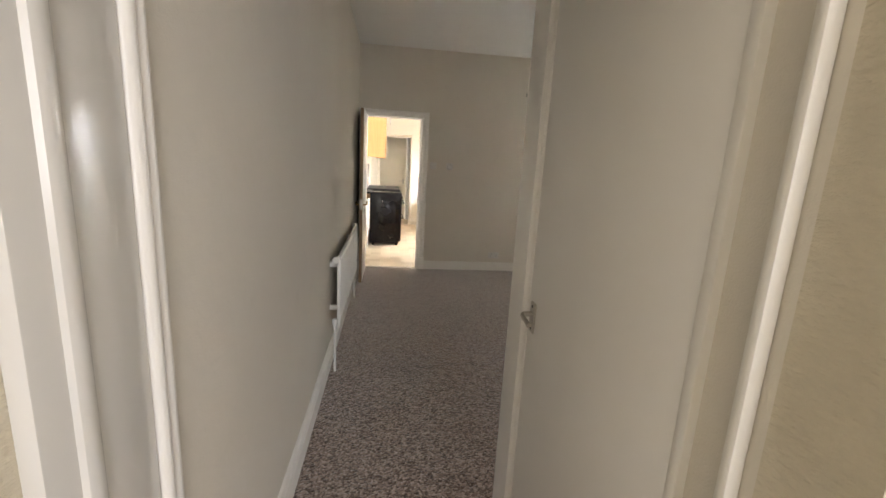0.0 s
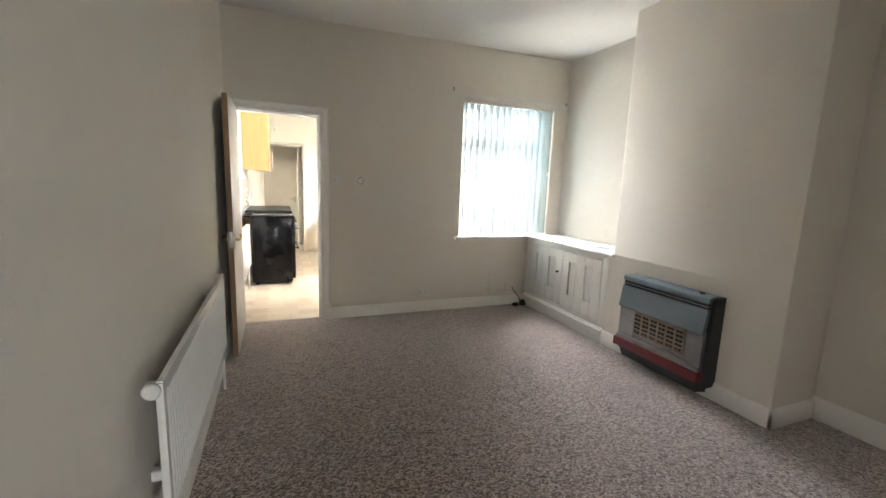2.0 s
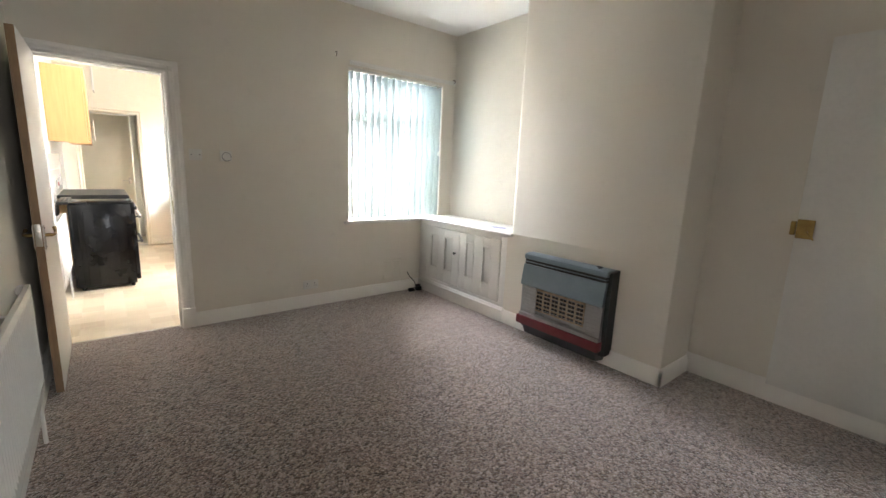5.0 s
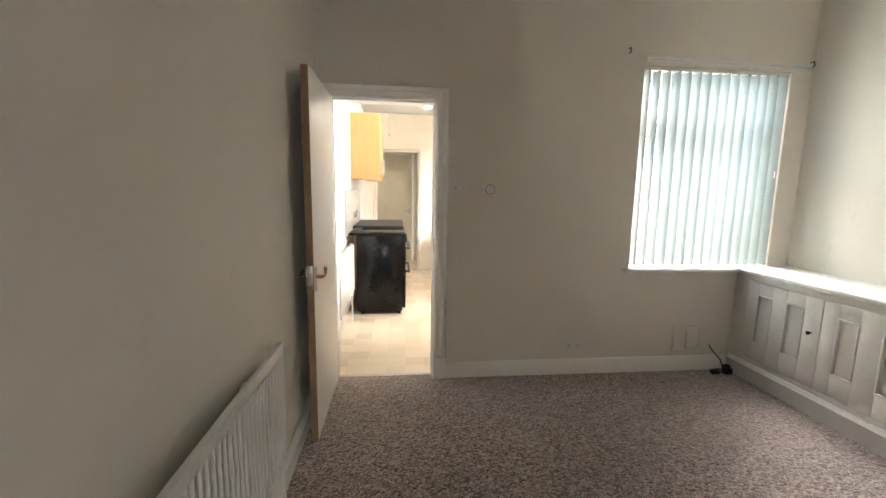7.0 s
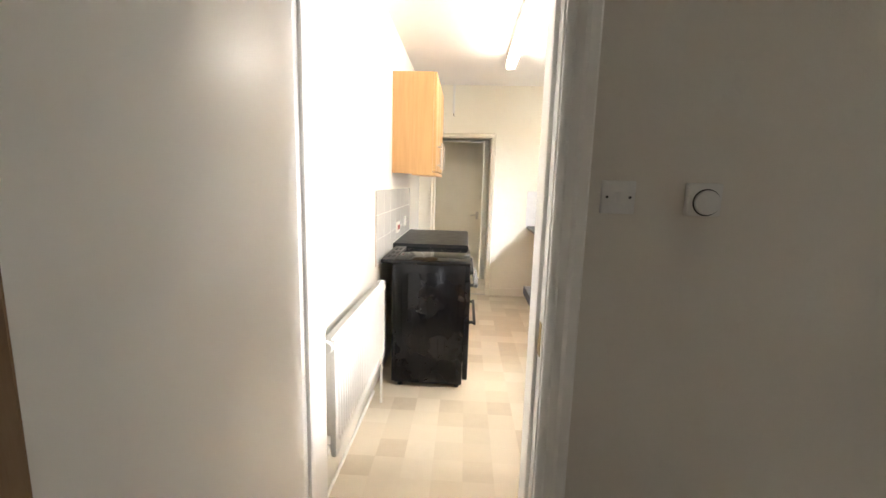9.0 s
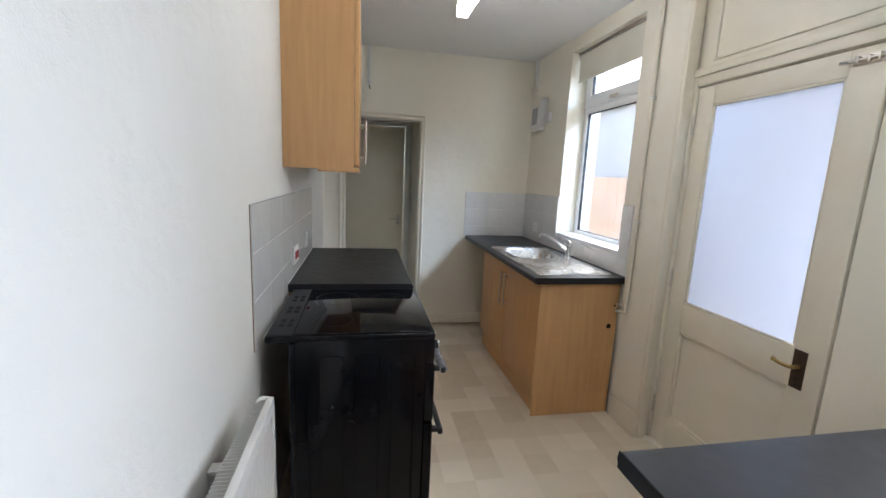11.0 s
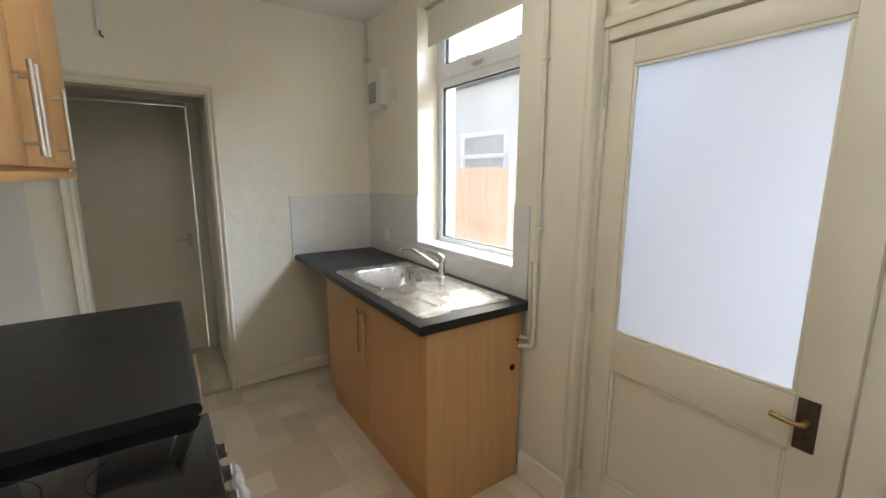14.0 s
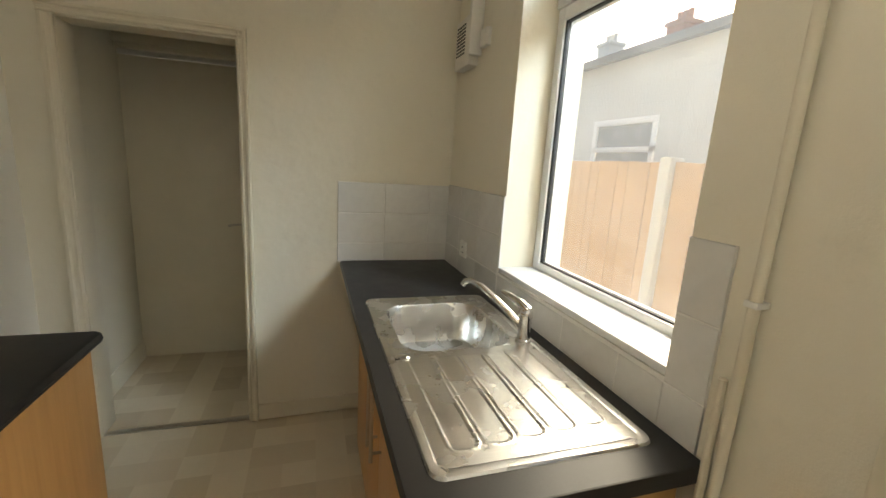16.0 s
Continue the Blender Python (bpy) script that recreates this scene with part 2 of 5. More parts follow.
M = {
    "wall": plaster("magnolia_wall_paint", (0.745, 0.70, 0.615), (0.71, 0.66, 0.575)),
    "kitchen_wall": plaster("white_kitchen_paint", (0.80, 0.78, 0.715), (0.765, 0.74, 0.67), uneven=8.0),
    # Same kitchen paint, yellowed: warm light is put into these walls' colour.
    "kitchen_warm": plaster("warm_tinted_kitchen_paint", (0.80, 0.757, 0.64), (0.76, 0.715, 0.59), uneven=8.0),
    "ceiling": plaster("white_ceiling_paint", (0.80, 0.79, 0.76), (0.76, 0.745, 0.71), 0.85),
    "paper": surface("textured_wallpaper", (0.68, 0.62, 0.49), (0.63, 0.57, 0.44), 0.7, big=2, fine=45, bump=0.6, depth=0.012, stretch=(1, 1, 2.2)),
    "gloss": surface("white_gloss_paint", (0.86, 0.835, 0.785), (0.83, 0.805, 0.75), 0.36, big=1.2, fine=14, bump=0.04, depth=0.001, coat=0.0, fine_mix=0.0, vary=0.4),
    "cream_gloss": surface("aged_cream_gloss_paint", (0.76, 0.705, 0.575), (0.69, 0.635, 0.505), 0.36, big=2.5, fine=25, bump=0.06, depth=0.0012, coat=0.0, fine_mix=0.05),
    "hard_gloss": surface("old_hard_gloss_paint", (0.70, 0.685, 0.645), (0.66, 0.64, 0.60), 0.16, big=2, fine=18, bump=0.05, depth=0.001, fine_mix=0.0, vary=0.4),
    "satin": surface("white_satin_panel_paint", (0.76, 0.745, 0.70), (0.71, 0.69, 0.64), 0.4, big=2, fine=45, bump=0.1),
    "raw_wood": surface("bare_pine_edge", (0.31, 0.195, 0.10), (0.20, 0.12, 0.06), 0.6, big=6, fine=50, bump=0.3, stretch=(6, 6, 1)),
    "carpet": carpet_material(),
    "vinyl": vinyl_material(),
    "beech": veneer("beech_veneer", (0.58, 0.335, 0.135), (0.525, 0.295, 0.115)),
    "worktop": surface("black_laminate", (0.018, 0.018, 0.019), (0.028, 0.028, 0.029), 0.36, big=4, fine=260, bump=0.12, depth=0.0006, fine_mix=0.6),
    "black_enamel": surface("black_enamel", (0.006, 0.006, 0.007), (0.010, 0.010, 0.011), 0.15, big=3, fine=30, bump=0.0, vary=0.1),
    "black_glass": surface("black_ceramic_glass", (0.003, 0.003, 0.004), (0.005, 0.005, 0.006), 0.05, big=3, fine=30, bump=0.0, coat=0.0, vary=0.1),
    "dark_plastic": surface("black_plastic", (0.012, 0.012, 0.013), (0.02, 0.02, 0.02), 0.5),
    "chrome": brushed("chrome", (0.78, 0.78, 0.78), 0.06),
    "steel": brushed("stainless_steel", (0.66, 0.655, 0.64), 0.20),
    "nickel": brushed("brushed_nickel", (0.60, 0.56, 0.50), 0.28),
    "brass": surface("tarnished_brass", (0.42, 0.29, 0.10), (0.25, 0.17, 0.07), 0.38, metal=0.9, big=20, fine=120),
    "bronze": surface("dark_bronze", (0.07, 0.05, 0.035), (0.11, 0.08, 0.05), 0.45, metal=0.7, big=25, fine=140),
    "enamel": surface("radiator_enamel", (0.78, 0.765, 0.72), (0.73, 0.71, 0.66), 0.33, big=2, fine=40, bump=0.04),
    "white_plastic": surface("white_plastic", (0.76, 0.75, 0.71), (0.70, 0.68, 0.63), 0.42, big=8, fine=90, bump=0.03),
    "upvc": surface("white_upvc", (0.80, 0.81, 0.81), (0.76, 0.765, 0.76), 0.3, big=3, fine=60, bump=0.03),
    "tile": surface("glazed_white_tile", (0.72, 0.715, 0.69), (0.68, 0.67, 0.64), 0.17, big=6, fine=25, bump=0.05, depth=0.001, coat=0.2),
    "grout": surface("tile_grout", (0.78, 0.77, 0.735), (0.71, 0.695, 0.655), 0.9, big=5, fine=150),
    "rubber": surface("dark_rubber_seal", (0.015, 0.015, 0.016), (0.03, 0.03, 0.03), 0.6),
    "glass": clear_glass(),
    "frost": frosted_glass(),
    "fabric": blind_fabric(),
    "roller": surface("cream_blind_cloth", (0.70, 0.67, 0.57), (0.66, 0.625, 0.52), 0.85, big=3, fine=400, bump=0.2),
    "heater_blue": surface("blue_grey_heater_enamel", (0.155, 0.20, 0.225), (0.125, 0.165, 0.19), 0.35, big=5, fine=80, bump=0.04),
    "heater_dark": surface("charcoal_heater_casing", (0.022, 0.028, 0.030), (0.035, 0.040, 0.042), 0.42, big=5, fine=80),
    "heater_red": surface("maroon_heater_trim", (0.155, 0.018, 0.024), (0.115, 0.014, 0.019), 0.4, big=6, fine=90),
    "heater_steel": surface("dull_heater_steel", (0.33, 0.33, 0.32), (0.26, 0.26, 0.25), 0.38, metal=0.8, big=9, fine=120),
    "clay": surface("gas_fire_clay", (0.40, 0.31, 0.22), (0.28, 0.20, 0.13), 0.9, big=20, fine=90, bump=0.3),
    "paperwork": surface("white_leaflet", (0.75, 0.76, 0.80), (0.62, 0.64, 0.75), 0.6, big=9, fine=40),
    "film": clear_film(),
    "red_plastic": surface("red_switch_plastic", (0.35, 0.02, 0.03), (0.30, 0.02, 0.02), 0.4),
    "bulb": surface("pearl_bulb_glass", (0.82, 0.82, 0.80), (0.78, 0.78, 0.76), 0.25),
    "tube": glowing("fluorescent_tube_glow", (1.0, 0.93, 0.82), 3.4),
    "concrete": surface("grey_concrete", (0.36, 0.35, 0.32), (0.26, 0.255, 0.235), 0.9, big=1.2, fine=40, bump=0.4, depth=0.006),
    "fence": surface("orange_larch_boards", (0.46, 0.29, 0.16), (0.38, 0.235, 0.125), 0.8, big=2.5, fine=30, bump=0.3, stretch=(8, 8, 1)),
    "white_brick": surface("painted_white_brick", (0.62, 0.63, 0.62), (0.54, 0.545, 0.53), 0.85, big=1.5, fine=35, bump=0.3),
    "pale_concrete": surface("pale_concrete_post", (0.50, 0.49, 0.47), (0.42, 0.41, 0.39), 0.9, big=3, fine=60, bump=0.3),
    "red_brick": surface("red_chimney_brick", (0.34, 0.10, 0.055), (0.24, 0.075, 0.045), 0.9, big=3, fine=30, bump=0.4),
    "slate": surface("grey_slate", (0.10, 0.11, 0.13), (0.15, 0.16, 0.175), 0.6, big=2, fine=20, bump=0.3),
    "far_pane": surface("reflecting_far_pane", (0.22, 0.24, 0.26), (0.28, 0.30, 0.32), 0.25, bump=0.0),
    "leaf": surface("tree_leaf", (0.055, 0.10, 0.035), (0.08, 0.125, 0.045), 0.6),
    "bark": surface("tree_bark", (0.12, 0.09, 0.06), (0.08, 0.06, 0.04), 0.9, big=6, fine=30, bump=0.6, depth=0.01),
}

for key, level in (("black_glass", 0.4), ("worktop", 0.3), ("black_enamel", 0.25), ("gloss", 0.4)):
    M[key].node_tree.nodes["Principled BSDF"].inputs["Specular IOR Level"].default_value = level

# ---------- mesh helpers ----------
WHERE = {}


def box(bm, x0, x1, y0, y1, z0, z1, bevel=0.0, seg=2):
    got = bmesh.ops.create_cube(bm, size=1.0, matrix=Matrix.Translation(((x0 + x1) / 2, (y0 + y1) / 2, (z0 + z1) / 2)) @ Matrix.Diagonal((abs(x1 - x0), abs(y1 - y0), abs(z1 - z0), 1)))
    if bevel:
        edges = list({e for v in got["verts"] for e in v.link_edges})
        bmesh.ops.bevel(bm, geom=edges, offset=bevel, segments=seg, affect="EDGES", profile=0.5)
    return bm


def boxes(*rows, bevel=0.0):
    bm = bmesh.new()
    for r in rows:
        box(bm, *r, bevel=bevel)
    return bm


def cyl(bm, a, b, r, seg=16, r2=None):
    a, b = Vector(a), Vector(b)
    turn = (b - a).to_track_quat("Z", "Y").to_matrix().to_4x4()
    bmesh.ops.create_cone(bm, cap_ends=True, segments=seg, radius1=r, radius2=r if r2 is None else r2, depth=(b - a).length, matrix=Matrix.Translation((a + b) / 2) @ turn)
    return bm


def prism(bm, outline, axis, lo, hi):
    """A polygon given in the two other axes, drawn out along one axis."""
    def at(u, v, w):
        return {"x": (w, u, v), "y": (u, w, v), "z": (u, v, w)}[axis]
    ends = [[bm.verts.new(at(u, v, w)) for u, v in outline] for w in (lo, hi)]
    n = len(outline)
    bm.faces.new(ends[0])
    bm.faces.new(list(reversed(ends[1])))
    for i in range(n):
        bm.faces.new((ends[0][i], ends[1][i], ends[1][(i + 1) % n], ends[0][(i + 1) % n]))
    bmesh.ops.recalc_face_normals(bm, faces=bm.faces)
    return bm


def sweep(bm, points, r, seg=10):
    """A round bar along a bent line."""
    pts = [Vector(p) for p in points]
    rings = []
    for i, p in enumerate(pts):
        d = (pts[min(i + 1, len(pts) - 1)] - pts[max(i - 1, 0)]).normalized()
        side = d.orthogonal().normalized() if not rings else (side - d * side.dot(d)).normalized()
        up = d.cross(side)
        rad = r[i] if isinstance(r, (list, tuple)) else r
        rings.append([bm.verts.new(p + rad * (math.cos(2 * math.pi * k / seg) * side + math.sin(2 * math.pi * k / seg) * up)) for k in range(seg)])
    for a, b in zip(rings, rings[1:]):
        for k in range(seg):
            bm.faces.new((a[k], a[(k + 1) % seg], b[(k + 1) % seg], b[k]))
    bm.faces.new(list(reversed(rings[0])))
    bm.faces.new(rings[-1])
    bmesh.ops.recalc_face_normals(bm, faces=bm.faces)
    return bm


def bend(points, r, n=5):
    """Rounds the inner corners of a bent line."""
    pts = [Vector(p) for p in points]
    out = [pts[0]]
    for a, b, c in zip(pts, pts[1:], pts[2:]):
        p, q = b + (a - b).normalized() * r, b + (c - b).normalized() * r
        for i in range(n + 1):
            f = i / n
            out.append((1 - f) ** 2 * p + 2 * f * (1 - f) * b + f * f * q)
    return out + [pts[-1]]


def lathe(bm, profile, at, axis="z", seg=24):
    rings = []
    turn = {"z": Matrix.Identity(3), "x": Matrix.Rotation(radians(90), 3, "Y"), "y": Matrix.Rotation(radians(-90), 3, "X")}[axis]
    for r, h in profile:
        rings.append([bm.verts.new(Vector(at) + turn @ Vector((max(r, 1e-4) * math.cos(2 * math.pi * k / seg), max(r, 1e-4) * math.sin(2 * math.pi * k / seg), h))) for k in range(seg)])
    for a, b in zip(rings, rings[1:]):
        for k in range(seg):
            bm.faces.new((a[k], a[(k + 1) % seg], b[(k + 1) % seg], b[k]))
    bm.faces.new(list(reversed(rings[0])))
    bm.faces.new(rings[-1])
    bmesh.ops.recalc_face_normals(bm, faces=bm.faces)
    return bm


def solid(name, bm, material, sharp=35):
    me = bpy.data.meshes.new(name)
    bm.to_mesh(me)
    bm.free()
    me.materials.append(M[material])
    me.polygons.foreach_set("use_smooth", [True] * len(me.polygons))
    me.set_sharp_from_angle(angle=radians(sharp))
    return new(name, me)


def part(name, bm, material, parent, label=""):
    ob = solid(name, bm, material)
    ob.parent = parent
    if parent in WHERE:
        ob.matrix_parent_inverse = Matrix.Translation(-WHERE[parent])
    if label:
        tagged(ob, label)
    return ob


def thing(name, at, label, category, group=""):
    ob = new(name)
    ob.location = at
    ob.empty_display_size = 0.05
    WHERE[ob] = Vector(at)
    return tagged(ob, label, category, group)


def structure(name, bm, material, label, category):
    return tagged(solid(name, bm, material), label, category, kind="structure")

# ---------- large structure ----------
LX, FY, LC = -0.03, 5.535, 2.80        # left wall face, rear wall face, living room ceiling
KX, KY, KC = -0.055, 5.77, 2.575        # kitchen left wall face, kitchen side of the rear wall, kitchen ceiling
EY = 9.655                             # kitchen end wall face

structure("ground", boxes((-40, 60, -45, 70, -0.60, -0.32)), "concrete", "grey weathered concrete yard ground", "ground")
structure("floor_living_carpet", boxes((-0.2, 3.7, -3.75, 5.60, -0.32, 0.0)), "carpet", "brown and grey flecked tweed carpet", "carpet")
structure("floor_kitchen_vinyl", boxes((-0.2, 2.2, 5.60, 12.55, -0.32, -0.002)), "vinyl", "cream sheet vinyl printed with stone squares", "floor")
structure("threshold_strip", boxes((0.055, 0.765, 5.585, 5.612, -0.002, 0.005), bevel=0.002), "nickel", "thin metal carpet threshold strip", "threshold")

structure("wall_front_left", boxes((-0.16, LX, -3.75, 0.452, 0, LC)), "paper", "yellow textured papered wall of the front room", "wall")
structure("wall_front", boxes((-0.16, 0.8, -3.75, -3.55, 0, LC), (2.4, 3.7, -3.75, -3.55, 0, LC), (0.8, 2.4, -3.75, -3.55, 0, 0.85), (0.8, 2.4, -3.75, -3.55, 2.3, LC)), "paper", "yellow papered front room wall with a window opening", "wall")
structure("wall_front_right", boxes((3.53, 3.7, -3.55, 0.3, 0, LC)), "paper", "yellow papered side wall of the front room", "wall")
structure("wall_middle", boxes((0.87, 3.53, 0.30, 0.43, 0, LC), (LX, 0.87, 0.46, 0.62, 2.05, LC)), "paper", "yellow papered wall between front room and lobby", "wall")
structure("wall_left", boxes((-0.16, LX, 0.452, FY, 0, LC)), "wall", "plain magnolia painted plaster wall", "wall")
structure("wall_lobby_right", boxes((0.87, 0.99, 0.43, 0.560, 0, LC), (0.87, 0.99, 0.560, 1.34, 2.0, LC), (0.87, 0.99, 1.34, 1.38, 0, LC)), "wall", "magnolia painted lobby wall beside the stair door", "wall")
structure("wall_near", boxes((0.845, 3.7, 1.38, 1.505, 2.06, LC), (0.99, 3.7, 1.38, 1.505, 0, 2.06)), "wall", "magnolia painted near wall of the living room", "wall")
structure("wall_right", boxes((3.53, 3.7, 1.505, FY, 0, LC)), "wall", "magnolia painted alcove side wall", "wall")
bm = bmesh.new()
prism(bm, [(3.53, 2.79), (3.122, 2.79), (3.113, 2.793), (3.11, 2.802), (3.11, 4.145), (3.118, 4.157), (3.157, 4.202), (3.168, 4.21), (3.53, 4.21)], "z", 0.826, LC)
prism(bm, [(3.53, 2.79), (3.122, 2.79), (3.113, 2.793), (3.11, 2.802), (3.11, 4.21), (3.53, 4.21)], "z", 0, 0.826)
structure("chimney_breast", bm, "wall", "magnolia painted chimney breast with a chamfered corner", "chimney breast")
structure("wall_rear", boxes(
    (-0.2, 0.035, FY, KY, 0, LC), (0.035, 0.785, FY, KY, 2.02, LC), (0.785, 2.225, FY, KY, 0, LC),
    (2.225, 3.36, FY, KY, 0, 0.79), (2.225, 3.36, FY, KY, 2.265, LC), (3.36, 3.7, FY, KY, 0, LC)), "wall",
    "magnolia painted wall with doorway and window", "wall")
structure("ceiling_living", boxes((-0.2, 3.7, -3.75, KY, LC, LC + 0.12)), "ceiling", "white painted living room ceiling", "ceiling")

structure("wall_kitchen_left", boxes((-0.2, KX, KY, 10.62, 0, KC + 0.2)), "kitchen_wall", "white painted kitchen wall with uneven plaster", "wall")
structure("wall_kitchen_near", boxes((0.90, 2.2, KY, KY + 0.004, 0, KC)), "kitchen_wall", "white painted kitchen side of the rear wall", "wall")
structure("wall_kitchen_right", boxes(
    (1.99, 2.2, KY, 5.93, 0, KC), (1.99, 2.2, 5.93, 6.51, 0, 1.305), (1.99, 2.2, 5.93, 6.51, 2.3, KC), (1.99, 2.2, 6.51, 6.81, 0, KC),
    (1.995, 2.2, 6.81, 7.66, 2.42, KC)), "kitchen_warm", "warm-tinted cream kitchen wall beside the back door", "wall")
structure("wall_kitchen_sink", boxes(
    (1.91, 2.2, 7.66, 8.03, 0, KC), (1.91, 2.2, 8.03, 8.92, 0, 1.03), (1.91, 2.2, 8.03, 8.92, 2.47, KC), (1.91, 2.2, 8.92, EY, 0, KC)),
    "kitchen_warm", "warm-tinted cream kitchen wall with a deep window reveal", "wall")
structure("wall_kitchen_end", boxes((0.838, 2.2, EY, 9.80, 0, KC), (KX, 0.838, EY, 9.80, 1.983, KC), (KX, 0.125, EY, 9.80, 0, 1.983)), "kitchen_warm", "warm-tinted cream kitchen end wall with an opening", "wall")
structure("ceiling_kitchen", boxes((-0.2, 2.2, KY, 9.80, KC, KC + 0.12)), "ceiling", "white painted kitchen ceiling", "ceiling")
structure("wall_back_lobby_right", boxes((0.845, 2.2, 9.80, 10.62, 0, KC)), "kitchen_warm", "warm-tinted cream back lobby side wall", "wall")
structure("wall_back_lobby_left", boxes((KX, 0.02, 9.80, 10.62, 0, KC)), "kitchen_warm", "warm-tinted cream back lobby side wall", "wall")
structure("wall_back_lobby_end", boxes((-0.2, 0.02, 10.62, 10.8, 0, KC), (0.785, 2.2, 10.62, 10.8, 0, KC), (0.02, 0.785, 10.62, 10.8, 2.03, KC)), "kitchen_warm", "warm-tinted cream back lobby end wall", "wall")
structure("wall_bathroom", boxes((-0.2, -0.05, 10.8, 12.4, 0, KC), (2.05, 2.2, 10.8, 12.4, 0, KC), (-0.2, 2.2, 12.4, 12.55, 0, KC)), "kitchen_wall", "white painted bathroom walls behind the lobby door", "wall")
structure("ceiling_bathroom", boxes((-0.2, 2.2, 10.8, 12.55, KC, KC + 0.12)), "ceiling", "white bathroom ceiling", "ceiling")
structure("ceiling_back_lobby", boxes((-0.2, 2.2, 9.80, 10.8, 2.16, KC + 0.12)), "ceiling", "low painted back lobby ceiling", "ceiling")
structure("trim_back_lobby_header", boxes((0.02, 0.845, 10.53, 10.62, 2.035, 2.16), (0.02, 0.845, 10.50, 10.53, 2.06, 2.10), bevel=0.004), "cream_gloss", "painted boxed header over the back lobby door", "trim")
structure("threshold_back_door", boxes((1.955, 2.2, 6.81, 7.66, -0.004, 0.021), bevel=0.003), "cream_gloss", "worn painted timber sill under the back door", "threshold")
structure("threshold_back_lobby", boxes((0.14, 0.82, 9.66, 9.695, -0.002, 0.006), bevel=0.002), "nickel", "thin metal floor strip in the opening", "threshold")

# skirting boards: a moulded profile with a rounded top


def skirt_profile(face, out, high, sign):
    d = sign * out
    return [(face, 0.0), (face + d, 0.0), (face + d, high - 0.028), (face + 0.75 * d, high - 0.020), (face + 0.72 * d, high - 0.010), (face + 0.35 * d, high), (face, high)]


def baseboard(name, rows, material="gloss", label="white gloss painted skirting board with moulded top"):
    bm = bmesh.new()
    for axis, face, sign, lo, hi, out, high in rows:
        prism(bm, skirt_profile(face, out, high, sign), axis, lo, hi)
    return structure(name, bm, material, label, "baseboard")


baseboard("baseboard_left", [("y", LX, 1, 0.746, FY - 0.02, 0.028, 0.12)])
baseboard("baseboard_rear", [("x", FY, -1, 0.850, 3.09, 0.022, 0.115)])
baseboard("baseboard_breast", [("y", 3.11, -1, 2.77, 4.21, 0.02, 0.12), ("x", 2.79, -1, 3.09, 3.53, 0.02, 0.12), ("y", 3.53, -1, 1.505, 2.79, 0.02, 0.14)])
baseboard("baseboard_near", [("x", 1.505, 1, 0.99, 3.53, 0.02, 0.12)])
sk_end = baseboard("baseboard_kitchen_end", [("x", EY, -1, 0.0, 1.10, 0.018, 0.085)], "cream_gloss", "cream painted skirting lifting off the floor")
sk_end.matrix_world = Matrix.Translation((0.873, 0, 0.006)) @ Matrix.Rotation(radians(-0.9), 4, "Y")
baseboard("baseboard_sink_wall", [("y", 1.91, -1, 7.655, 7.925, 0.022, 0.135), ], "cream_gloss", "cream painted skirting block by the back door")
baseboard("baseboard_lobby", [("y", 0.02, 1, 9.80, 10.60, 0.018, 0.12)], "cream_gloss", "cream painted skirting in the back lobby")

# architraves and linings


def architrave(name, rows, material="gloss", label="white gloss painted moulded door architrave"):
    """Rows: 'v' x0 x1 z0 z1 (inner edge first) or 'h' x0 x1 z0 z1 (lower edge first), on a wall face y with outward sign."""
    bm = bmesh.new()
    for kind, inner, outer, lo, hi, face, sign in rows:
        w = outer - inner
        out = [(inner, face), (inner, face + sign * 0.012), (inner + 0.10 * w, face + sign * 0.018), (inner + 0.22 * w, face + sign * 0.018), (inner + 0.30 * w, face + sign * 0.013),
               (inner + 0.55 * w, face + sign * 0.016), (inner + 0.66 * w, face + sign * 0.026), (inner + 0.92 * w, face + sign * 0.028), (outer, face + sign * 0.020), (outer, face)]
        if kind == "v":
            prism(bm, out, "z", lo, hi)
        else:
            prism(bm, [(b, a) for a, b in out], "x", lo, hi)
    return structure(name, bm, material, label, "architrave")


architrave("trim_kitchen_doorway", [("v", 0.762, 0.848, 0.16, 2.046, FY, -1), ("h", 1.968, 2.049, LX, 0.848, FY, -1), ("v", 0.045, -0.028, 0.0, 1.968, FY, -1)])
structure("trim_plinth_block", boxes((0.756, 0.852, FY - 0.034, FY, 0, 0.165), bevel=0.004), "gloss", "white gloss plinth block at the architrave foot", "trim")
architrave("trim_kitchen_doorway_back", [("v", 0.785, 0.87, 0.0, 2.06, KY + 0.004, 1), ("h", 2.0, 2.08, KX, 0.87, KY + 0.004, 1)])
bm = boxes((0.035, 0.06, FY, KY, 0, 1.98), (0.757, 0.785, FY, KY, 0, 1.98), (0.035, 0.785, FY, KY, 1.976, 2.02), bevel=0.002)
for r in ((0.06, 0.072, 5.585, 5.625, 0, 1.976), (0.745, 0.757, 5.585, 5.625, 0, 1.976), (0.06, 0.757, 5.585, 5.625, 1.964, 1.976)):
    box(bm, *r, bevel=0.002)
structure("trim_kitchen_door_lining", bm, "gloss", "white gloss door lining with stop beads", "door lining")
structure("trim_kitchen_strike_plate", boxes((0.7545, 0.7575, 5.55, 5.58, 0.93, 1.03), bevel=0.001), "brass", "tarnished strike plate in the door lining", "strike plate")
architrave("trim_back_lobby_opening", [("v", 0.826, 0.870, 0.0, 2.018, EY, -1), ("h", 1.973, 2.020, 0.085, 0.870, EY, -1), ("v", 0.138, 0.088, 0.0, 1.973, EY, -1)], "cream_gloss", "cream gloss architrave round the back lobby opening")
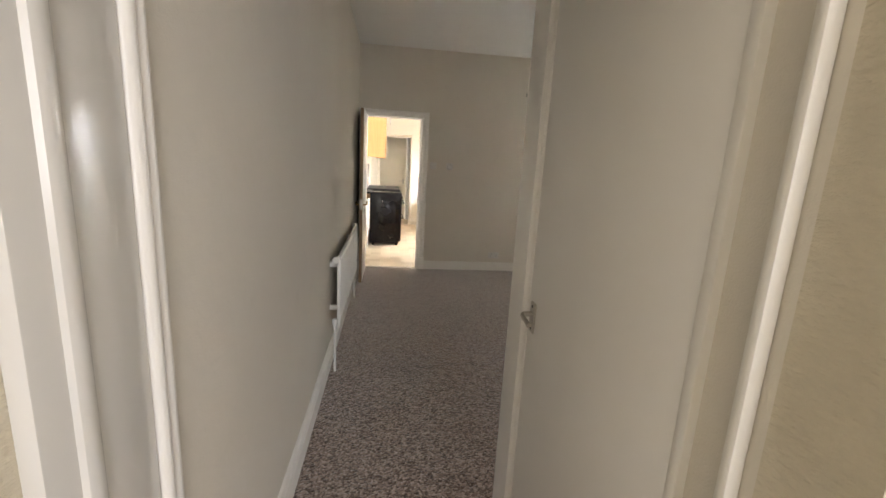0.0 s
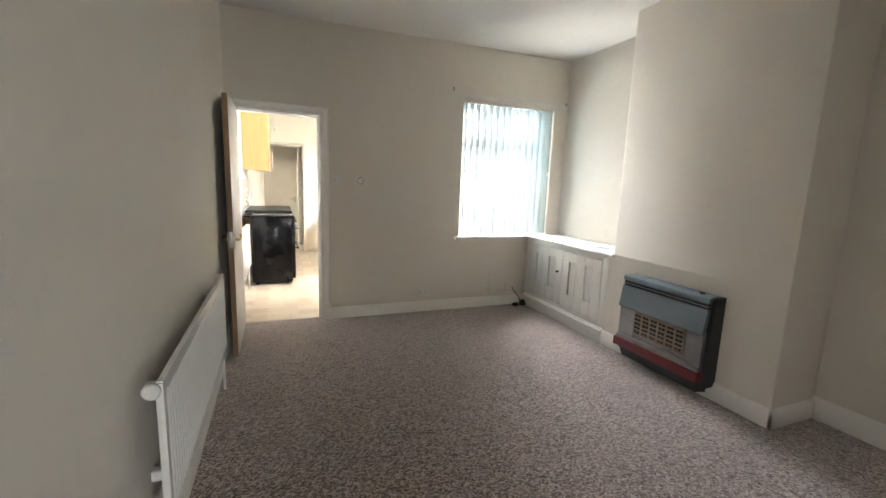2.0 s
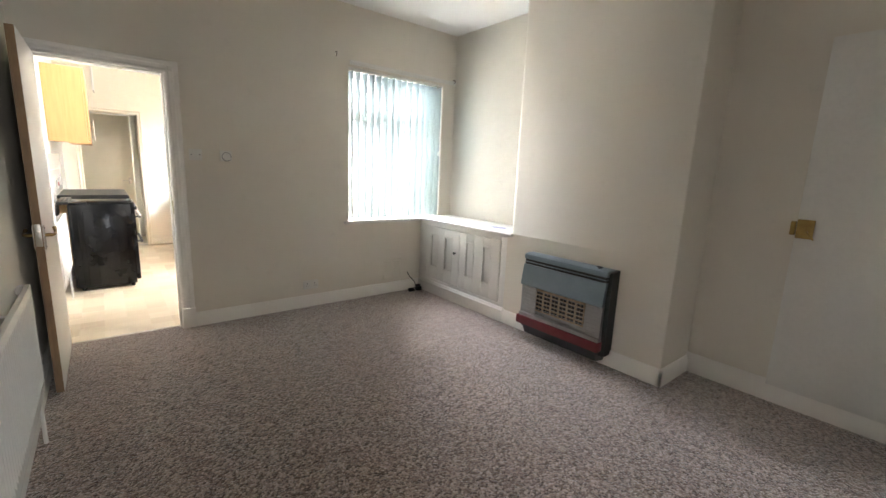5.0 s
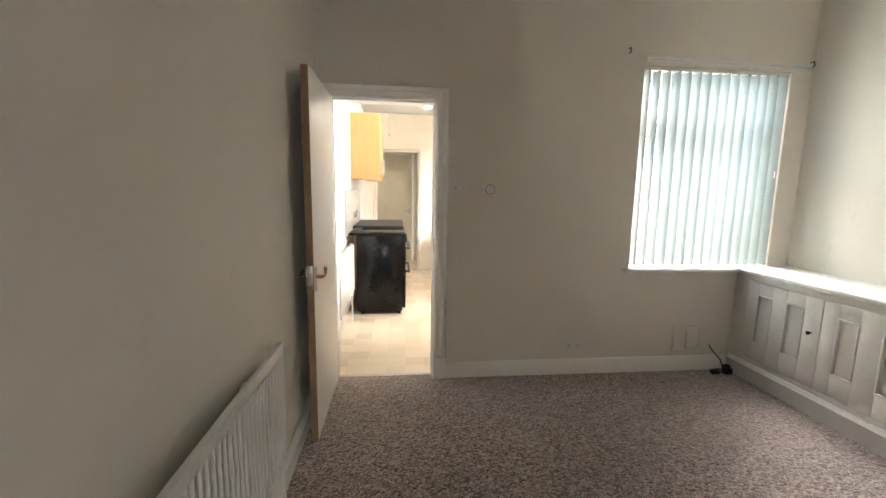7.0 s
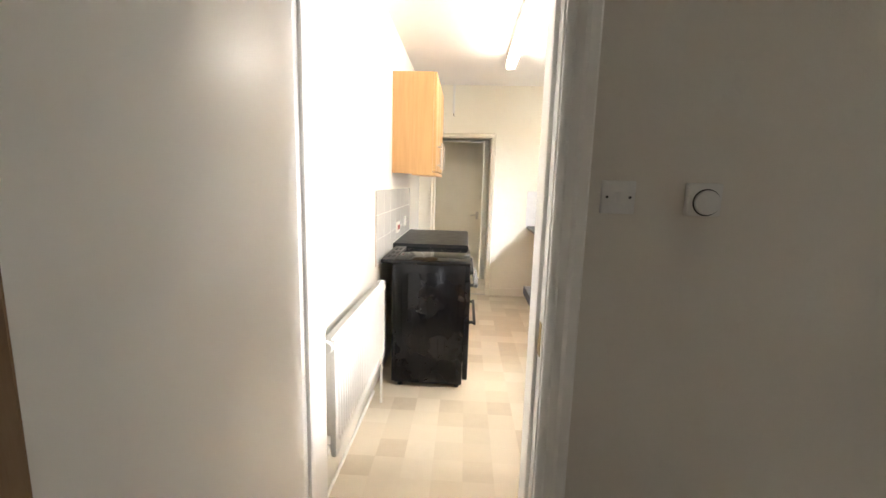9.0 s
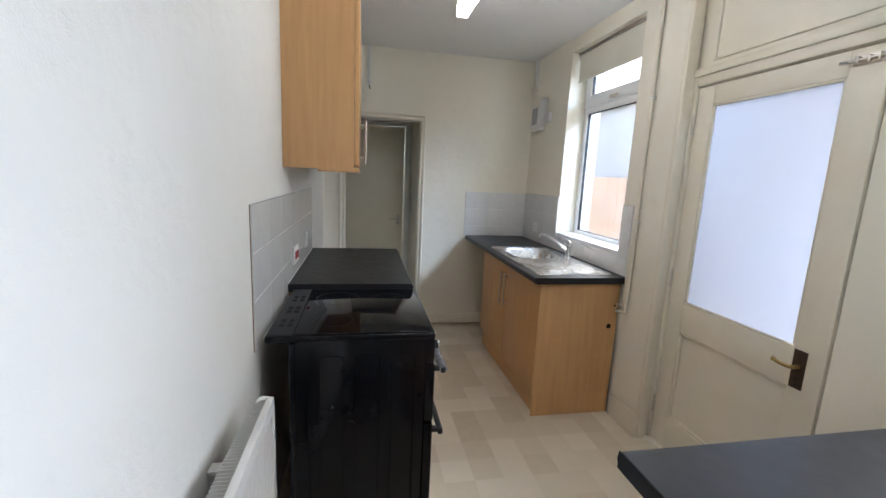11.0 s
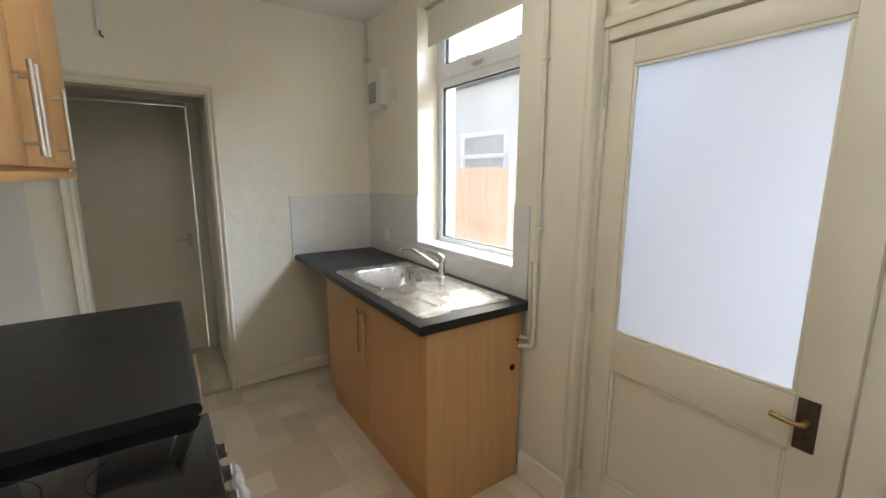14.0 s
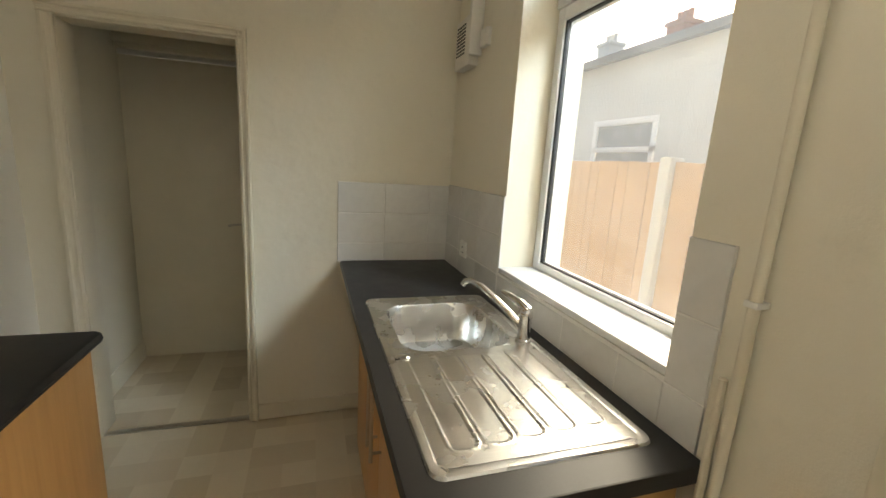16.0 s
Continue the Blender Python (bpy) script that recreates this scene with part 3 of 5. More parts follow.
structure("trim_back_lobby_lining", boxes((0.125, 0.142, EY, 9.80, 0, 1.968), (0.82, 0.838, EY, 9.80, 0, 1.968), (0.125, 0.838, EY, 9.80, 1.966, 1.983), bevel=0.002), "cream_gloss", "cream gloss lining of the opening", "door lining")

# front doorway frame, seen as the walk begins
bm = boxes((LX, -0.006, 0.447, 0.662, 0, 2.05), bevel=0.002)
structure("trim_front_doorway_left", bm, "hard_gloss", "white gloss door lining of the front doorway", "door lining")
bm = bmesh.new()
prism(bm, [(-0.006, 0.498), (0.001, 0.501), (0.005, 0.508), (0.005, 0.524), (0.001, 0.531), (-0.006, 0.534)], "z", 0, 2.05)
structure("trim_front_doorway_stop", bm, "hard_gloss", "white gloss rounded door stop bead", "door stop")
bm = bmesh.new()
for a, b, top in ((0.668, 0.704, 0.003), (0.707, 0.744, -0.004)):
    prism(bm, [(LX, a), (top - 0.014, a), (top - 0.004, a + 0.006), (top, a + 0.014), (top, b - 0.014), (top - 0.004, b - 0.006), (top - 0.014, b), (LX, b)], "z", 0, 2.08)
structure("trim_front_doorway_left_beading", bm, "gloss", "white gloss double beaded architrave", "architrave")
structure("trim_front_doorway_right", boxes((0.844, 0.87, 0.447, 0.467, 0, 2.05), bevel=0.007), "gloss", "white gloss door stop on the lobby wall", "door stop")

# stair door frame post at the lobby corner
bm = boxes((0.850, 0.99, 1.326, 1.334, 0, 2.06), (0.842, 0.99, 1.334, 1.505, 0, 2.06), (0.852, 0.99, 0.545, 0.570, 0, 2.02), (0.852, 0.99, 0.545, 1.36, 1.992, 2.06), bevel=0.004)
box(bm, 0.836, 0.844, 1.334, 1.352, 0, 2.06, bevel=0.003)
structure("trim_stair_door_post", bm, "gloss", "cream white painted door post at the lobby corner", "door frame")


# ---------- doors ----------


def lever(parent, at, along, out, plate_h=0.15, plate_w=0.042, reach=0.105, metal="brass", plate_metal=None, droop=0.012, plate_name="backplate"):
    """A lever handle: rounded backplate with screws, neck and a curved grip. along, out: unit vectors."""
    at, along, out = Vector(at), Vector(along), Vector(out)
    up = Vector((0, 0, 1))

    def slab(w, h, d, lift):
        bm = bmesh.new()
        box(bm, -w / 2, w / 2, -h / 2, h / 2, 0, d, bevel=min(d, 0.004) * 0.6)
        m = Matrix((along, up, out)).transposed().to_4x4()
        bmesh.ops.transform(bm, matrix=Matrix.Translation(at + lift) @ m, verts=bm.verts)
        return bm
    plate = part(plate_name, slab(plate_w, plate_h, 0.006, Vector()), plate_metal or metal, parent)
    for s in (-1, 1):
        bm = bmesh.new()
        c = at + up * s * (plate_h / 2 - 0.014) + out * 0.0055
        cyl(bm, c, c + out * 0.002, 0.0042, 10)
        part("screw", bm, "dark_plastic", plate)
    grip_at = at + up * 0.012
    line = bend([grip_at + out * 0.005, grip_at + out * 0.042, grip_at + out * 0.045 + along * reach * 0.6 - up * droop * 0.2, grip_at + out * 0.040 + along * reach - up * droop], 0.014, 4)
    bm = bmesh.new()
    sweep(bm, line, [0.009] * 3 + [0.0075] * (len(line) - 4) + [0.0095], 10)
    part("lever", bm, metal, parent)


# open door leaf, flat against the left wall
door = thing("door_kitchen", (0.07, 5.2, 0.0), "white gloss flush door standing open, bare wood edge", "door")
tagged(door, kind="structure")
leaf = part("leaf", boxes((0.036, 0.073, 4.788, 5.525, 0.006, 1.968), bevel=0.0015), "gloss", door)
part("bare_edge", boxes((0.037, 0.072, 4.7855, 4.7885, 0.008, 1.966)), "raw_wood", leaf, "unpainted scuffed pine leading edge")
part("latch_plate", boxes((0.041, 0.068, 4.7825, 4.786, 0.86, 0.98), bevel=0.001), "nickel", leaf)
bm = bmesh.new()
cyl(bm, (0.055, 4.784, 0.935), (0.055, 4.772, 0.935), 0.008, 12)
part("latch_bolt", bm, "nickel", leaf)
lever(door, (0.073, 4.818, 0.905), (0, 1, 0), (1, 0, 0), 0.13, 0.042, 0.08, "brass", "nickel", droop=-0.03)
lever(door, (0.036, 4.818, 0.905), (0, 1, 0), (-1, 0, 0), 0.13, 0.042, 0.08, "brass", "nickel", droop=-0.02)
for z in (0.25, 1.75):
    bm = bmesh.new()
    cyl(bm, (0.05, 5.53, z - 0.05), (0.05, 5.53, z + 0.05), 0.006, 10)
    part("hinge", bm, "brass", door)

# stair door, closed
sdoor = thing("door_stairs", (0.86, 0.95, 0.0), "cream painted flush stair door, shut", "door")
tagged(sdoor, kind="structure")
part("leaf", boxes((0.858, 0.898, 0.573, 1.322, 0.008, 1.988), bevel=0.002), "gloss", sdoor)
lever(sdoor, (0.858, 1.278, 0.925), (0, -1, 0), (-1, 0, 0), 0.105, 0.042, 0.075, "nickel", droop=0.012)

# alcove cupboard door
adoor = thing("door_alcove", (3.515, 1.95, 0.1), "white flush cupboard door with a brass rim latch", "door")
tagged(adoor, kind="structure")
part("leaf", boxes((3.500, 3.532, 1.58, 2.318, 0.112, 2.145), bevel=0.002), "satin", adoor)
latch = part("latch", boxes((3.486, 3.500, 2.235, 2.315, 1.045, 1.155), bevel=0.003), "brass", adoor, "brass rim latch")
bm = bmesh.new()
sweep(bm, bend([(3.486, 2.262, 1.085), (3.462, 2.262, 1.085), (3.458, 2.225, 1.045)], 0.01), 0.005, 8)
part("thumb_turn", bm, "brass", latch)
part("keep", boxes((3.492, 3.53, 2.322, 2.345, 1.06, 1.14), bevel=0.003), "brass", adoor)

# back lobby door
ldoor = thing("door_back_lobby", (0.4, 10.60, 0.0), "cream painted flush door to the bathroom, ajar", "door")
tagged(ldoor, kind="structure")
part("leaf", boxes((0.025, 0.762, 10.575, 10.612, 0.003, 2.0), bevel=0.002), "cream_gloss", ldoor)
lever(ldoor, (0.705, 10.575, 0.95), (-1, 0, 0), (0, -1, 0), 0.11, 0.042, 0.10, "nickel")
structure("trim_back_lobby_door_jamb", boxes((0.772, 0.845, 10.56, 10.62, 0, 2.035), (0.02, 0.772, 10.59, 10.62, 2.006, 2.035), bevel=0.003), "satin", "white painted door jamb in the back lobby", "door frame")

# glazed back door with transom panel above
bdoor = thing("door_back", (2.0, 7.2, 0.0), "cream painted back door, frosted glass above one panel", "door")
tagged(bdoor, kind="structure")
DX = 1.982
part("hinge_stile", boxes((DX, DX + 0.042, 7.526, 7.625, 0.02, 1.968), bevel=0.002), "cream_gloss", bdoor)
part("lock_stile", boxes((DX, DX + 0.042, 6.818, 6.938, 0.02, 1.968), bevel=0.002), "cream_gloss", bdoor)
part("top_rail", boxes((DX, DX + 0.0415, 6.938, 7.526, 1.880, 1.968), bevel=0.002), "cream_gloss", bdoor)
part("middle_rail", boxes((DX, DX + 0.0415, 6.938, 7.526, 0.705, 0.863), bevel=0.002), "cream_gloss", bdoor)
part("bottom_rail", boxes((DX, DX + 0.0415, 6.938, 7.526, 0.02, 0.205), bevel=0.002), "cream_gloss", bdoor)
part("lower_panel", boxes((DX + 0.018, DX + 0.030, 6.938, 7.526, 0.205, 0.705)), "cream_gloss", bdoor)
bm = bmesh.new()
for r in ((6.938, 7.526, 0.690, 0.705), (6.938, 7.526, 0.205, 0.222), (7.512, 7.526, 0.222, 0.690), (6.938, 6.952, 0.222, 0.690)):
    box(bm, DX + 0.006, DX + 0.018, *r, bevel=0.004)
part("panel_moulding", bm, "cream_gloss", bdoor)
bm = bmesh.new()
for r in ((6.938, 7.526, 0.863, 0.875), (6.938, 7.526, 1.868, 1.880), (7.514, 7.526, 0.875, 1.868), (6.938, 6.950, 0.875, 1.868)):
    box(bm, DX + 0.004, DX + 0.016, *r, bevel=0.003)
part("glazing_bead", bm, "cream_gloss", bdoor)
pane = part("pane", boxes((DX + 0.017, DX + 0.023, 6.938, 7.526, 0.863, 1.880)), "frost", bdoor, "frosted glass pane")
plate_at = (DX, 6.904, 0.79)
lever(bdoor, plate_at, (0, 1, 0), (-1, 0, 0), 0.155, 0.05, 0.075, "brass", "bronze", droop=-0.004)
bm = bmesh.new()
cyl(bm, (DX - 0.0075, 6.904, 0.752), (DX - 0.004, 6.904, 0.752), 0.008, 12)
part("keyhole_cover", bm, "dark_plastic", bdoor)
for z in (0.235, 0.975, 1.785):
    bm = bmesh.new()
    cyl(bm, (DX - 0.014, 7.622, z - 0.045), (DX - 0.014, 7.622, z + 0.045), 0.0065, 10)
    cyl(bm, (DX - 0.014, 7.622, z + 0.045), (DX - 0.014, 7.622, z + 0.055), 0.004, 8)
    part("hinge", bm, "nickel", bdoor, "worn steel butt hinge")
bolt = part("bolt_plate", boxes((DX - 0.003, DX, 6.825, 6.925, 1.908, 1.944), bevel=0.001), "nickel", bdoor, "paint-spattered barrel bolt")
bm = bmesh.new()
cyl(bm, (DX - 0.011, 6.80, 1.926), (DX - 0.011, 6.94, 1.926), 0.0065, 10)
cyl(bm, (DX - 0.011, 6.935, 1.926), (DX - 0.03, 6.950, 1.922), 0.005, 10)
part("bolt_bar", bm, "nickel", bolt)
bm = bmesh.new()
for y in (6.84, 6.872, 6.905):
    box(bm, DX - 0.019, DX - 0.003, y - 0.005, y + 0.005, 1.914, 1.938, bevel=0.003)
part("bolt_staple", bm, "nickel", bolt)

bm = boxes((1.968, 2.08, 6.81, 7.628, 1.976, 2.022), (1.955, 2.08, 6.81, 7.66, 2.022, 2.058), (2.0, 2.08, 6.805, 6.816, 0, 1.976), (1.968, 2.08, 7.628, 7.66, 0, 2.022), bevel=0.004)
box(bm, 1.905, 1.968, 7.642, 7.675, 0.0, KC, bevel=0.006)
structure("trim_back_door_frame", bm, "cream_gloss", "cream gloss back door frame with transom bar", "door frame")
bm = boxes((1.985, 2.03, 6.812, 7.659, 2.058, 2.42))
for r in ((6.84, 7.56, 2.085, 2.10), (6.84, 7.56, 2.385, 2.40), (7.545, 7.56, 2.10, 2.385), (6.84, 6.855, 2.10, 2.385)):
    box(bm, 1.975, 1.986, *r, bevel=0.004)
structure("trim_transom_panel", bm, "cream_gloss", "cream painted boarded transom above the back door", "transom panel")

# ---------- windows ----------


def sash(parent, x, y0, y1, z0, z1, w=0.05, deep=0.06, axis="y", pane_name="pane"):
    """A white plastic frame round one pane, in a plane of constant x (or y)."""
    def rows(*r):
        bm = bmesh.new()
        for a, b, c, d, lo, hi in r:
            box(bm, *((lo, hi, a, b, c, d) if axis == "y" else (a, b, lo, hi, c, d)), bevel=0.004)
        return bm
    fr = part("sash", rows((y0, y0 + w, z0, z1, x, x + deep), (y1 - w, y1, z0, z1, x, x + deep), (y0 + w, y1 - w, z0, z0 + w, x, x + deep), (y0 + w, y1 - w, z1 - w, z1, x, x + deep)), "upvc", parent)
    g = 0.006
    part("seal", rows(*[(a, b, c, d, x + 0.008, x + 0.03) for a, b, c, d in ((y0 + w, y0 + w + g, z0 + w, z1 - w), (y1 - w - g, y1 - w, z0 + w, z1 - w), (y0 + w + g, y1 - w - g, z0 + w, z0 + w + g), (y0 + w + g, y1 - w - g, z1 - w - g, z1 - w))]), "rubber", fr)
    p = part(pane_name, rows((y0 + w, y1 - w, z0 + w, z1 - w, x + 0.018, x + 0.024)), "glass", fr)
    p.visible_shadow = False
    return fr


win = thing("window_1", (2.09, 8.47, 1.05), "white plastic kitchen window with a top light", "window")
tagged(win, kind="structure")
sash(win, 2.06, 8.035, 8.915, 1.035, 2.060, 0.045, 0.06)
sash(win, 2.05, 8.035, 8.915, 2.060, 2.462, 0.085, 0.07)
bm = bmesh.new()
box(bm, 2.025, 2.05, 8.47, 8.53, 2.078, 2.098, bevel=0.004)
box(bm, 2.018, 2.030, 8.42, 8.50, 2.082, 2.094, bevel=0.003)
part("window_handle", bm, "nickel", win)
structure("window_sill_kitchen", boxes((1.904, 2.062, 8.032, 8.918, 1.03, 1.052), bevel=0.003), "upvc", "white tiled kitchen window sill", "window sill")
blind = thing("roller_blind", (1.98, 8.47, 2.4), "cream roller blind almost fully rolled up", "roller blind")
bm = bmesh.new()
cyl(bm, (1.985, 8.05, 2.435), (1.985, 8.90, 2.435), 0.022, 20)
part("roll", bm, "roller", blind)
part("headrail", boxes((1.955, 2.03, 8.04, 8.91, 2.455, 2.468), bevel=0.003), "nickel", blind)
part("cloth", boxes((1.962, 1.964, 8.07, 8.88, 2.255, 2.435)), "roller", blind)
bm = bmesh.new()
box(bm, 1.957, 1.969, 8.07, 8.88, 2.240, 2.258, bevel=0.004)
part("bottom_bar", bm, "roller", blind)

win2 = thing("window_2", (2.09, 6.22, 1.3), "small white plastic window over the worktop", "window")
tagged(win2, kind="structure")
sash(win2, 2.07, 5.935, 6.505, 1.31, 2.295, 0.05, 0.06)
structure("window_sill_small", boxes((1.985, 2.072, 5.932, 6.508, 1.302, 1.318), bevel=0.003), "upvc", "white sill of the small window", "window sill")

win3 = thing("window_3", (2.79, 5.70, 0.8), "white plastic living room window behind blinds", "window")
tagged(win3, kind="structure")
sash(win3, 5.712, 2.228, 3.357, 0.80, 1.86, 0.05, 0.05, axis="x")
sash(win3, 5.712, 2.228, 3.357, 1.86, 2.262, 0.05, 0.05, axis="x")
bm = bmesh.new()
prism(bm, [(5.475, 0.792), (5.480, 0.786), (5.712, 0.786), (5.712, 0.815), (5.482, 0.815), (5.475, 0.806)], "x", 2.170, 3.10)
structure("window_sill_living", bm, "satin", "white painted living room window board", "window sill")
structure("trim_window_head", boxes((2.235, 3.53, 5.513, FY, 2.300, 2.322), (2.235, 3.53, 5.522, FY, 2.285, 2.300), bevel=0.003), "satin", "thin white painted rail above the window", "trim")

vb = thing("vertical_blind", (2.79, 5.56, 0.83), "cream vertical slat blind, closed over the window", "vertical blind")
part("headrail", boxes((2.222, 3.357, 5.545, 5.585, 2.235, 2.262), bevel=0.003), "white_plastic", vb)
rng = random.Random(4)
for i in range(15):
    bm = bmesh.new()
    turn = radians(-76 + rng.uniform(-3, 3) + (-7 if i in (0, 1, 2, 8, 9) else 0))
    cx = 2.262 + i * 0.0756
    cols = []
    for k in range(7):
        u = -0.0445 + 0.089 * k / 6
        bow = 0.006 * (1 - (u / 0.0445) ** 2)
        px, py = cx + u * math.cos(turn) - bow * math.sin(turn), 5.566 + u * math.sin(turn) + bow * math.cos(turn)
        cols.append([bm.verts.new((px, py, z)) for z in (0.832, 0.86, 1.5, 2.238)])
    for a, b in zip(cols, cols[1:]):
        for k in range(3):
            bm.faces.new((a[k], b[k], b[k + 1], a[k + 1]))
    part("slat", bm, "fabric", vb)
bm = bmesh.new()
sweep(bm, [(2.262 + i * 0.0748, 5.562 + 0.012 * (i % 2), 0.838 - 0.004 * (i % 2)) for i in range(15)], 0.0022, 6)
part("bottom_chain", bm, "white_plastic", vb)
bm = bmesh.new()
cyl(bm, (3.335, 5.542, 1.55), (3.335, 5.542, 2.24), 0.002, 6)
cyl(bm, (3.335, 5.542, 1.50), (3.335, 5.542, 1.55), 0.008, 10)
part("pull_cord", bm, "white_plastic", vb)

win4 = thing("window_4", (1.6, -3.65, 0.85), "white plastic front room window", "window")
tagged(win4, kind="structure")
sash(win4, -3.68, 0.80, 2.40, 0.85, 2.30, 0.06, 0.06, axis="x")

# ---------- living room things ----------


def radiator(name, label, x_back, x_front, y0, y1, z0, z1, pitch=0.034, fins=True):
    """A pressed-steel panel radiator: fluted front, rolled edges, fins, brackets, valve and tail pipe."""
    rad = thing(name, ((x_back + x_front) / 2, (y0 + y1) / 2, z0), label, "radiator")
    bm = bmesh.new()
    n = int((y1 - y0 - 0.05) / pitch)
    step = (y1 - y0 - 0.05) / n
    line = [(y0, 0.0), (y0 + 0.02, 0.0)]
    for i in range(n):
        a = y0 + 0.025 + i * step
        line += [(a + 0.10 * step, 0.0), (a + 0.26 * step, -0.008), (a + 0.74 * step, -0.008), (a + 0.90 * step, 0.0)]
    line += [(y1 - 0.02, 0.0), (y1, 0.0)]
    rows = [(z0, 0.0), (z0 + 0.035, 0.0), (z0 + 0.05, 1.0), (z1 - 0.05, 1.0), (z1 - 0.035, 0.0), (z1, 0.0)]
    grid = [[bm.verts.new((x_front + d * f, y, z)) for y, d in line] for z, f in rows]
    for a, b in zip(grid, grid[1:]):
        for k in range(len(line) - 1):
            bm.faces.new((a[k], a[k + 1], b[k + 1], b[k]))
    bmesh.ops.recalc_face_normals(bm, faces=bm.faces)
    part("front_panel", bm, "enamel", rad)
    part("rolled_edge", boxes((x_front - 0.018, x_front + 0.001, y0 - 0.004, y0, z0, z1), (x_front - 0.018, x_front + 0.001, y1, y1 + 0.004, z0, z1), (x_front - 0.018, x_front + 0.001, y0, y1, z1, z1 + 0.006), (x_front - 0.018, x_front + 0.001, y0, y1, z0 - 0.006, z0), bevel=0.002), "enamel", rad)
    part("back_panel", boxes((x_front - 0.022, x_front - 0.016, y0 + 0.004, y1 - 0.004, z0 + 0.004, z1 - 0.004)), "enamel", rad)
    if fins:
        bm = bmesh.new()
        y = y0 + 0.05
        while y < y1 - 0.05:
            box(bm, max(x_back + 0.006, x_front - 0.062), x_front - 0.022, y, y + 0.0012, z0 + 0.05, z1 - 0.012)
            y += 0.012
        tagged(part("convector_fin", bm, "enamel", rad), kind="stuff")
    for y in (y0 + 0.18, y1 - 0.18):
        for z in (z0 + 0.06, z1 - 0.11):
            part("bracket", boxes((x_back - 0.002, x_front - 0.02, y - 0.018, y + 0.018, z, z + 0.035), bevel=0.002), "enamel", rad)
    for y, s in ((y0, -1), (y1, 1)):
        bm = bmesh.new()
        lathe(bm, [(0.0, 0.0), (0.020, 0.0), (0.025, 0.005), (0.025, 0.016), (0.016, 0.024), (0.0, 0.025)], (x_front - 0.028, y - 0.006 if s > 0 else y + 0.006, z1 - 0.02), "y" if s > 0 else "y", 16)
        if s < 0:
            bmesh.ops.translate(bm, vec=(0, -0.024, 0), verts=bm.verts)
        part("end_cap", bm, "white_plastic", rad)
    bm = bmesh.new()
    sweep(bm, bend([(x_front - 0.03, y0 + 0.01, z0 + 0.03), (x_front - 0.03, y0 - 0.045, z0 + 0.03), (x_front - 0.03, y0 - 0.045, 0.0)], 0.012), 0.0085, 10)
    part("tail_pipe", bm, "enamel", rad)
    bm = bmesh.new()
    lathe(bm, [(0.0, 0.0), (0.012, 0.0), (0.013, 0.02), (0.018, 0.024), (0.018, 0.055), (0.014, 0.062), (0.0, 0.063)], (x_front - 0.03, y0 - 0.045, z0 + 0.01), "z", 16)
    part("valve_cap", bm, "white_plastic", rad)
    bm = bmesh.new()
    sweep(bm, bend([(x_front - 0.03, y1 - 0.01, z0 + 0.03), (x_front - 0.03, y1 + 0.045, z0 + 0.03), (x_front - 0.03, y1 + 0.045, 0.0)], 0.012), 0.0085, 10)
    part("tail_pipe", bm, "enamel", rad)
    return rad


radiator("radiator", "white enamelled single panel radiator on the magnolia wall", LX, 0.062, 2.722, 4.215, 0.30, 0.783, fins=False)

# gas fire on the chimney breast
fire = thing("gas_fire", (3.04, 3.53, 0.05), "blue-grey wall gas fire with maroon trim and clay grid", "gas fire")
FY0, FY1 = 3.165, 3.895
bm = bmesh.new()
prism(bm, [(3.115, 0.09), (3.115, 0.712), (3.02, 0.700), (3.012, 0.690), (3.012, 0.09)], "y", FY0 - 0.022, FY1 + 0.006)
part("casing", bm, "heater_dark", fire, "charcoal metal side casing")
bm = bmesh.new()
prism(bm, [(3.09, 0.716), (3.012, 0.716), (2.988, 0.706), (2.984, 0.694), (2.984, 0.672), (3.02, 0.670), (3.09, 0.670)], "y", FY0, FY1)
part("top_cover", bm, "heater_blue", fire)
bm = bmesh.new()
for z in (0.629, 0.651):
    box(bm, 2.990, 3.02, FY0 + 0.012, FY1 - 0.008, z, z + 0.018)
part("louvre_slot", bm, "dark_plastic", fire, "black louvre slots")
part("louvre_bar", boxes((2.983, 3.02, FY0 + 0.004, FY1 - 0.002, 0.646, 0.652), bevel=0.002), "heater_blue", fire)
bm = bmesh.new()
prism(bm, [(2.984, 0.628), (2.958, 0.462), (2.966, 0.456), (2.99, 0.47), (3.012, 0.628)], "y", FY0 + 0.002, FY1)
part("hood", bm, "heater_blue", fire, "sloping blue-grey canopy")
part("firebox_back", boxes((3.0, 3.012, FY0 + 0.01, FY1 - 0.01, 0.20, 0.47)), "heater_steel", fire)
for y0_, y1_ in ((FY0 + 0.005, FY0 + 0.12), (FY1 - 0.14, FY1 - 0.005)):
    bm = bmesh.new()
    prism(bm, [(2.975, y0_), (3.0, y0_), (3.0, y1_), (2.985, y1_)] if y0_ < 3.4 else [(2.985, y0_), (3.0, y0_), (3.0, y1_), (2.975, y1_)], "z", 0.205, 0.47)
    part("reflector", bm, "heater_steel", fire, "dull steel side reflector")
for i in range(6):
    ya = FY0 + 0.150 + i * 0.0735
    blk = part("radiant", boxes((2.988, 3.0, ya, ya + 0.068, 0.262, 0.445), bevel=0.003), "clay", fire, "pierced clay radiant")
    for k in range(5):
        for c in range(2):
            z = 0.276 + k * 0.0335
            part("slot", boxes((2.984, 2.989, ya + 0.008 + c * 0.029, ya + 0.031 + c * 0.029, z, z + 0.021)), "dark_plastic", blk)
